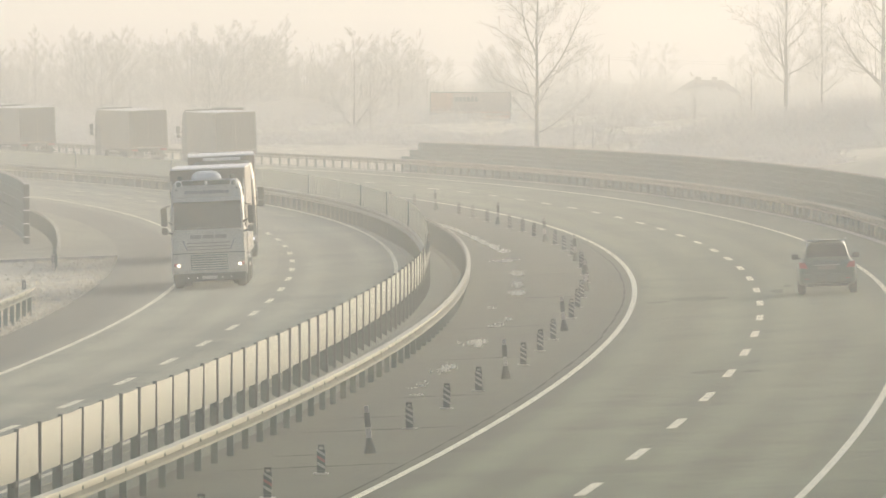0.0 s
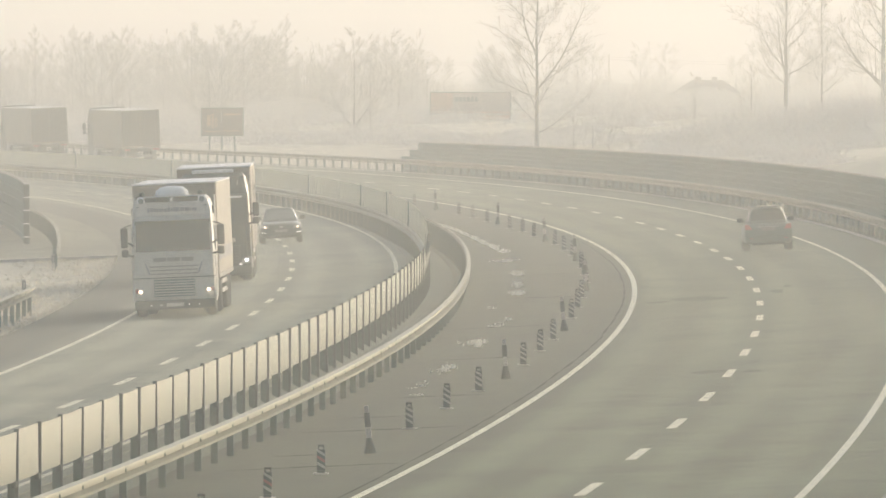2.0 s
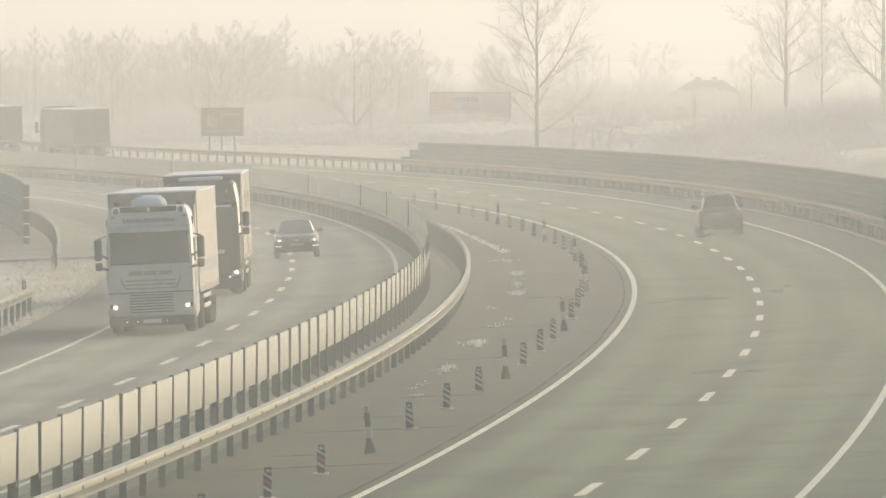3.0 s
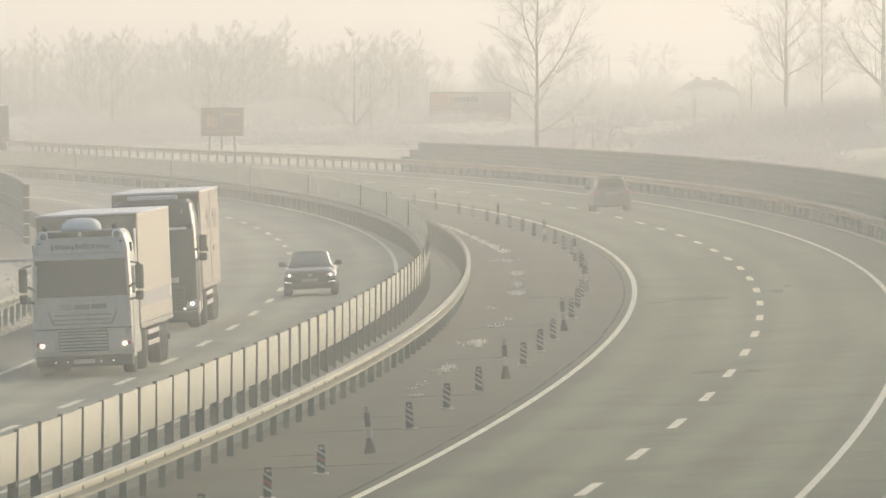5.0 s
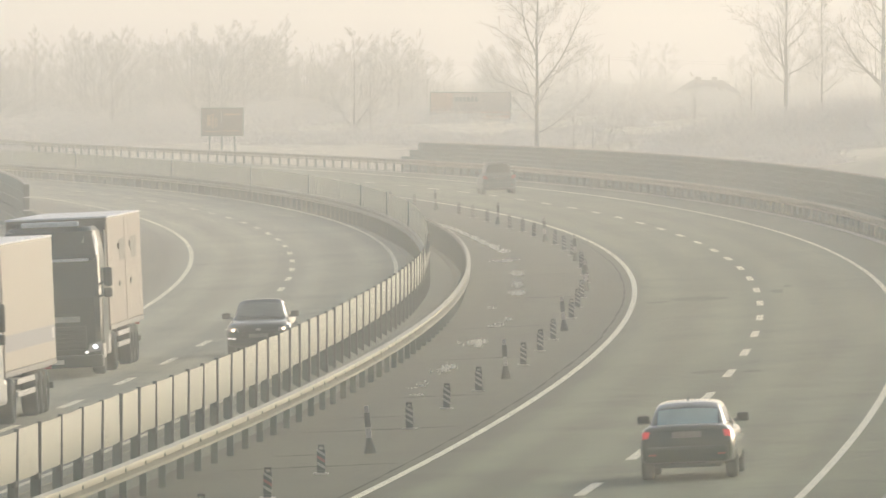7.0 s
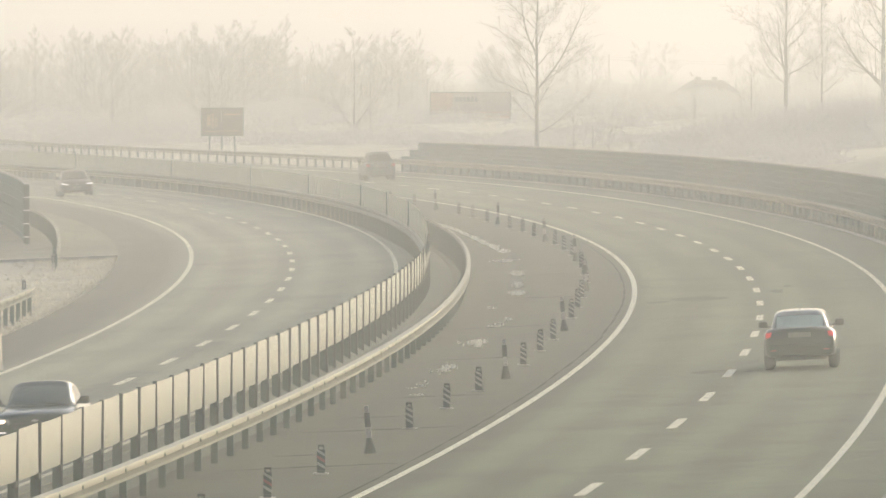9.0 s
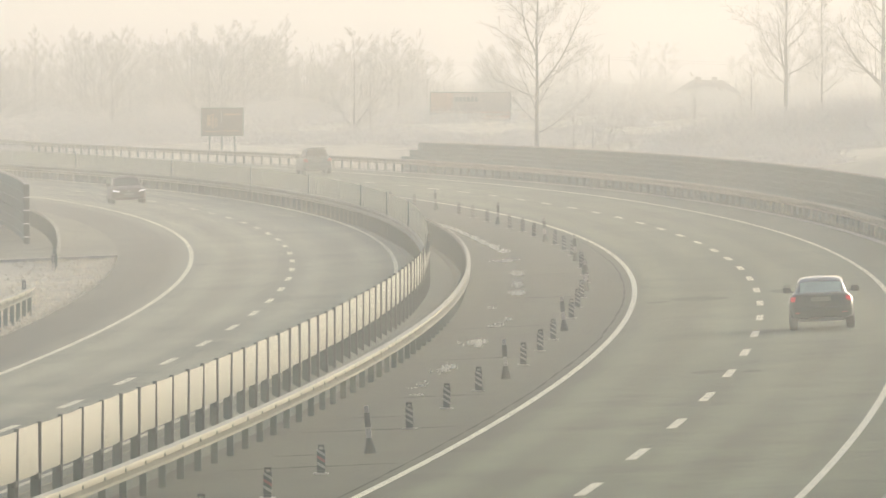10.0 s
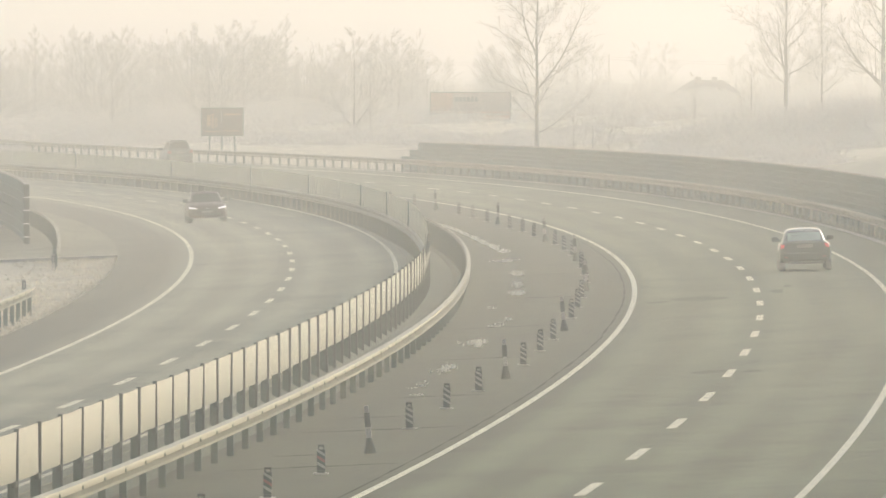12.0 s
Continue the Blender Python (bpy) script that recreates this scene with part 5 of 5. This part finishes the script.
        # lamp clusters
        c = part("headlamp_housing", slab([(s * 0.72, F + 0.004, 0.62), (s * 1.2, F - 0.02, 0.64), (s * 1.2, F - 0.02, 0.98), (s * 0.80, F + 0.004, 0.96)], 0.05, (0, 1, 0)), P, t)
        lamp(c, "headlight", s * 1.03, F + 0.06, 0.77, 0.06, 0.052, MAT["head_warm"], label="glowing round headlamp")
        lamp(c, "indicator", s * 1.14, F + 0.05, 0.80, 0.05, 0.07, MAT["tail_dull"])
        part("corner_trim", slab([(s * 0.68, F + 0.01, 1.22), (s * 0.73, F + 0.01, 1.22), (s * 0.88, F - 0.0, 1.62), (s * 0.84, F - 0.0, 1.62)], 0.02, (0, 1, 0)), MAT["band"], t)
    # front panels and grilles
    part("front_panel", slab([(-1.16, F + 0.002, 1.22), (1.16, F + 0.002, 1.22), (1.14, F - 0.035, 1.90), (-1.14, F - 0.035, 1.90)], 0.03, (0, 1, 0)), P, t)
    for x in (-0.42, 0.0, 0.42):
        part("letter_bar", cube(x - 0.19, x + 0.19, F + 0.005, F + 0.03, 1.66, 1.78, 0.01), MAT["box_grey"], t)
    for k in range(3):
        part("slat", cube(-0.72, 0.72, F + 0.028, F + 0.045, 1.27 + 0.11 * k, 1.31 + 0.11 * k, 0.006), MAT["box_grey"], t)
    part("seam", cube(-1.22, 1.22, F + 0.004, F + 0.02, 1.155, 1.185), MAT["trim"], t)
    g = part("grille", cube(-0.62, 0.62, F - 0.02, F + 0.015, 0.60, 1.12, 0.02), MAT["wall"], t)
    for k in range(6):
        part("slat", cube(-0.60, 0.60, F + 0.016, F + 0.05, 0.635 + 0.08 * k, 0.675 + 0.08 * k, 0.01), P, g)
    b = part("bumper", cube(-1.22, 1.22, F - 0.5, F + 0.02, 0.22, 0.50, 0.05), MAT["trim"], t)
    for x in (-0.72, -0.42, 0.42, 0.72):
        lamp(b, "bumper_lamp", x, F + 0.03, 0.35, 0.02, 0.018, MAT["head_dim"])
    part("number_plate", cube(-0.26, 0.26, F + 0.022, F + 0.03, 0.30, 0.41), MAT["plate"], t, "plain pale plate")
    axles(t, F)
    trailer(t, -8.25, F - 2.95, MAT["box_white"], MAT["box_white"], MAT["band"], 3.95, 1)
    return t


def black_lorry(name="black_lorry", paint="black", label="black articulated lorry with a cream box trailer and lit headlamp", lit=True, side="box", height=3.88):
    F = 8.25
    t = thing(name, Matrix(), label, "lorry")
    P = PAINT[paint]
    part("cab", cab_shell(F, 3.72), P, t, smooth=False)
    part("windscreen", slab([(-1.14, F - 0.04, 1.98), (1.14, F - 0.04, 1.98), (1.10, F - 0.19, 2.85), (-1.10, F - 0.19, 2.85)], 0.015, (0, 1, 0.15)), MAT["cabglass"], t)
    part("sun_visor", slab([(-1.12, F - 0.09, 2.86), (1.12, F - 0.09, 2.86), (1.14, F - 0.2, 3.0), (-1.14, F - 0.2, 3.0)], 0.12, (0, 1, 0.1)), P, t)
    part("visor_strip", cube(-0.98, 0.98, F + 0.03, F + 0.045, 2.86, 2.93, 0.005), MAT["snow"], t, "pale strip along the visor")
    part("name_bar", cube(-0.70, 0.70, F + 0.005, F + 0.03, 1.34, 1.48, 0.01), MAT["wall_cap"], t, "pale grey bar across the front")
    part("roof_lamp_bar", cube(-0.72, 0.72, F - 0.85, F - 0.55, 3.73, 3.86, 0.05), MAT["snow"], t, "white lamp bar on the roof")
    g = part("grille", cube(-0.85, 0.85, F - 0.02, F + 0.012, 0.66, 1.24, 0.03), MAT["trim"], t)
    for k in range(5):
        part("slat", cube(-0.80, 0.80, F + 0.013, F + 0.03, 0.70 + 0.105 * k, 0.74 + 0.105 * k, 0.008), P, g)
    part("bumper", cube(-1.24, 1.24, F - 0.5, F + 0.04, 0.20, 0.52, 0.06), P, t)
    part("number_plate", cube(-0.26, 0.26, F + 0.042, F + 0.05, 0.30, 0.41), MAT["plate"], t, "plain pale plate")
    for s in (1, -1):
        part("roof_corner", slab([(s * 0.80, F - 0.30, 3.30), (s * 1.07, F - 0.40, 3.36), (s * 1.04, F - 0.48, 3.66), (s * 0.90, F - 0.40, 3.58)], 0.035, (0, 1, 0.3)), MAT["lens"], t, "clear lamp unit in the roof corner")
        part("edge_trim", slab([(s * 1.19, F - 0.10, 0.95), (s * 1.235, F - 0.16, 0.95), (s * 1.225, F - 0.24, 1.9), (s * 1.18, F - 0.17, 1.9)], 0.02, (s * 0.5, 1, 0)), MAT["rim"], t, "bright metal trim on the cab corner")
        part("pillar_trim", slab([(s * 1.14, F - 0.22, 3.0), (s * 1.19, F - 0.30, 3.0), (s * 1.10, F - 0.44, 3.55), (s * 1.04, F - 0.36, 3.55)], 0.02, (s * 0.4, 1, 0.2)), MAT["lens"], t)
        mirror(t, s * 1.44, F - 0.05, 2.45, 0.23, 0.48, MAT["trim"], 0.12)
        mirror(t, s * 1.43, F - 0.04, 2.06, 0.23, 0.24, MAT["trim"], 0.12)
        part("side_window", slab([(s * 1.247, F - 0.35, 2.0), (s * 1.247, F - 1.4, 2.0), (s * 1.238, F - 1.4, 2.68), (s * 1.238, F - 0.5, 2.68)], 0.012, (s, 0, 0)), MAT["cabglass"], t)
        part("side_deflector", cube(min(s * 1.19, s * 1.24), max(s * 1.19, s * 1.24), F - 2.85, F - 2.252, 0.9, 3.6, 0.02), P, t)
        part("door", cube(min(s * 1.252, s * 1.268), max(s * 1.252, s * 1.268), F - 1.55, F - 0.28, 0.8, 1.94, 0.006), P, t)
        part("step_panel", cube(min(s * 1.20, s * 1.262), max(s * 1.20, s * 1.262), F - 1.0, F - 0.1, 0.42, 0.78, 0.03), MAT["rim"], t)
        hl = part("headlamp_housing", slab([(s * 0.86, F + 0.01, 0.58), (s * 1.2, F - 0.02, 0.62), (s * 1.22, F - 0.02, 0.86), (s * 0.92, F + 0.01, 0.78)], 0.04, (0, 1, 0)), MAT["lens"], t)
        if lit:
            # facing forwards, the lamp at -x is the dim one
            lamp(hl, "headlight", s * 1.06, F + 0.05, 0.72, 0.06, 0.045, MAT["head_white" if s < 0 else "lens"], label="headlamp")
            lamp(hl, "side_lamp", s * 0.84, F + 0.05, 0.58, 0.05, 0.03, MAT["head_dim"])
    axles(t, F)
    trailer(t, -8.25, F - 2.95, MAT[side], MAT["box"], None, height, 2, "box_door")
    if lit:
        for s in (1, -1):
            for y in (-6.2, -1.6):
                part("notice", cube(min(s * 1.278, s * 1.284), max(s * 1.278, s * 1.284), y, y + 2.4, 2.75, 3.3), MAT["notice"], t, "faded grey notice on the trailer side")
                for z in (2.1, 3.05):
                    part("latch", cube(min(s * 1.278, s * 1.31), max(s * 1.278, s * 1.31), y + 2.9, y + 3.0, z, z + 0.14), MAT["trim"], t)
    return t


VANS = {}
VANS["van"] = car("hatchback", PAINT["silver"], "silver-grey family hatchback with red tail lamps driving away", 4.3, 1.76, 1.62, "hatch", "tail_dull")
VANS["sedan_r"] = car("saloon_car", PAINT["black_car"], "black saloon car with lit red tail lamps driving away", 4.4, 1.74, 1.40, "sedan", "tail", rear="rear_glass")
VANS["sedan_l"] = car("saloon_car", PAINT["black_car"], "black saloon car with warm headlamps coming on", 4.4, 1.74, 1.44, "sedan", "tail_dull", screen="sky_glass")
VANS["suv"] = car("saloon_car", PAINT["maroon"], "dark red saloon car with slim white daytime lamps", 4.6, 1.86, 1.44, "sedan", "tail_dull", "head_dim")
VANS["white"] = white_lorry()
VANS["black"] = black_lorry()
VANS["far1"] = black_lorry("grey_lorry", "green", "grey box lorry with dark rear doors in the mist", False, "box_white", 3.58)
VANS["far2"] = copy_thing(VANS["far1"], Matrix())
VANS["far3"] = copy_thing(VANS["far1"], Matrix())


# ---- what moves ----
def ride(ob, length, way, track):
    """Key a vehicle along the road. track: (seconds, y of its end towards the bridge, offset); way +1 drives off, -1 comes on."""
    ts = [r[0] for r in track]
    fy = np.polyfit(ts, [r[1] for r in track], 1 if way < 0 or len(track) < 4 else 3)
    rows = []
    for i in range(25):
        t = i * 0.5
        y = float(np.polyval(fy, min(max(t, ts[0]), ts[-1])))
        if t < ts[0]:
            y += (t - ts[0]) * float(np.polyval(np.polyder(fy), ts[0]))
        if t > ts[-1]:
            y += (t - ts[-1]) * float(np.polyval(np.polyder(fy), ts[-1]))
        o = float(np.interp(t, ts, [r[2] for r in track]))
        c = y + length / 2
        bank = -math.degrees(math.atan(CROSSFALL))
        rows.append((t, Matrix.Translation(at(c, o, 0.01)) @ pose(0, 0, 0, 0, 0, heading(c)) @ pose(0, 0, 0, 0, bank, 0) @ pose(0, 0, 0, 0, 0, 0 if way > 0 else 180)))
    walk(ob, rows)


def motions():
    ride(VANS["van"], 4.3, 1, [(0, 374.2, 2.05), (1.5, 433.4, 1.95), (2.5, 470.2, 1.6), (5.5, 582.1, 0.6), (6.5, 622, 0.7), (7.2, 650, 0.75), (8.8, 709, 1.3), (9.5, 735.0, 1.7), (10.5, 771, 2.2), (12, 823, 2.9)])
    ride(VANS["sedan_r"], 4.4, 1, [(6.5, 208.8, 1.56), (7.2, 232.3, 1.68), (8.8, 288.2, 1.65), (9.5, 313.2, 1.69), (10.5, 351.3, 1.8), (12, 411.3, 1.95)])
    ride(VANS["sedan_l"], 4.4, -1, [(2.5, 497.5, -15.2), (3.2, 470.6, -14.9), (5, 405.6, -14.0), (5.5, 388.0, -13.7), (6.5, 350.0, -13.03), (7.2, 323.8, -12.9), (8.8, 263.5, -12.9)])
    ride(VANS["suv"], 4.6, -1, [(8.8, 712.0, -16.6), (9.5, 684.5, -16.6), (10.5, 645.5, -16.6), (12, 586.0, -16.6)])
    ride(VANS["white"], 16.5, -1, [(0, 425.5, -17.7), (1.5, 393.2, -17.62), (2.5, 371.5, -17.45), (3.2, 356.0, -17.2), (5, 316.5, -16.55), (5.5, 306.0, -16.45)])
    ride(VANS["black"], 16.5, -1, [(1.5, 446.5, -17.7), (2.5, 423.7, -17.62), (3.2, 408.0, -17.55), (5, 364.5, -17.35), (5.5, 353.0, -17.35), (6.5, 329.0, -17.3), (7, 317.2, -17.3), (8.8, 272.0, -17.3)])
    ride(VANS["far1"], 16.5, 1, [(0, 790.5, 1.9), (1.5, 823, 1.9), (3.0, 856.8, 1.9), (4.8, 902.5, 1.9)])
    ride(VANS["far2"], 16.5, 1, [(0, 831.3, 1.9), (1.5, 864, 1.9), (3.0, 901, 1.9)])
    ride(VANS["far3"], 16.5, 1, [(0, 883, 1.9), (1.5, 918, 1.9)])


motions()
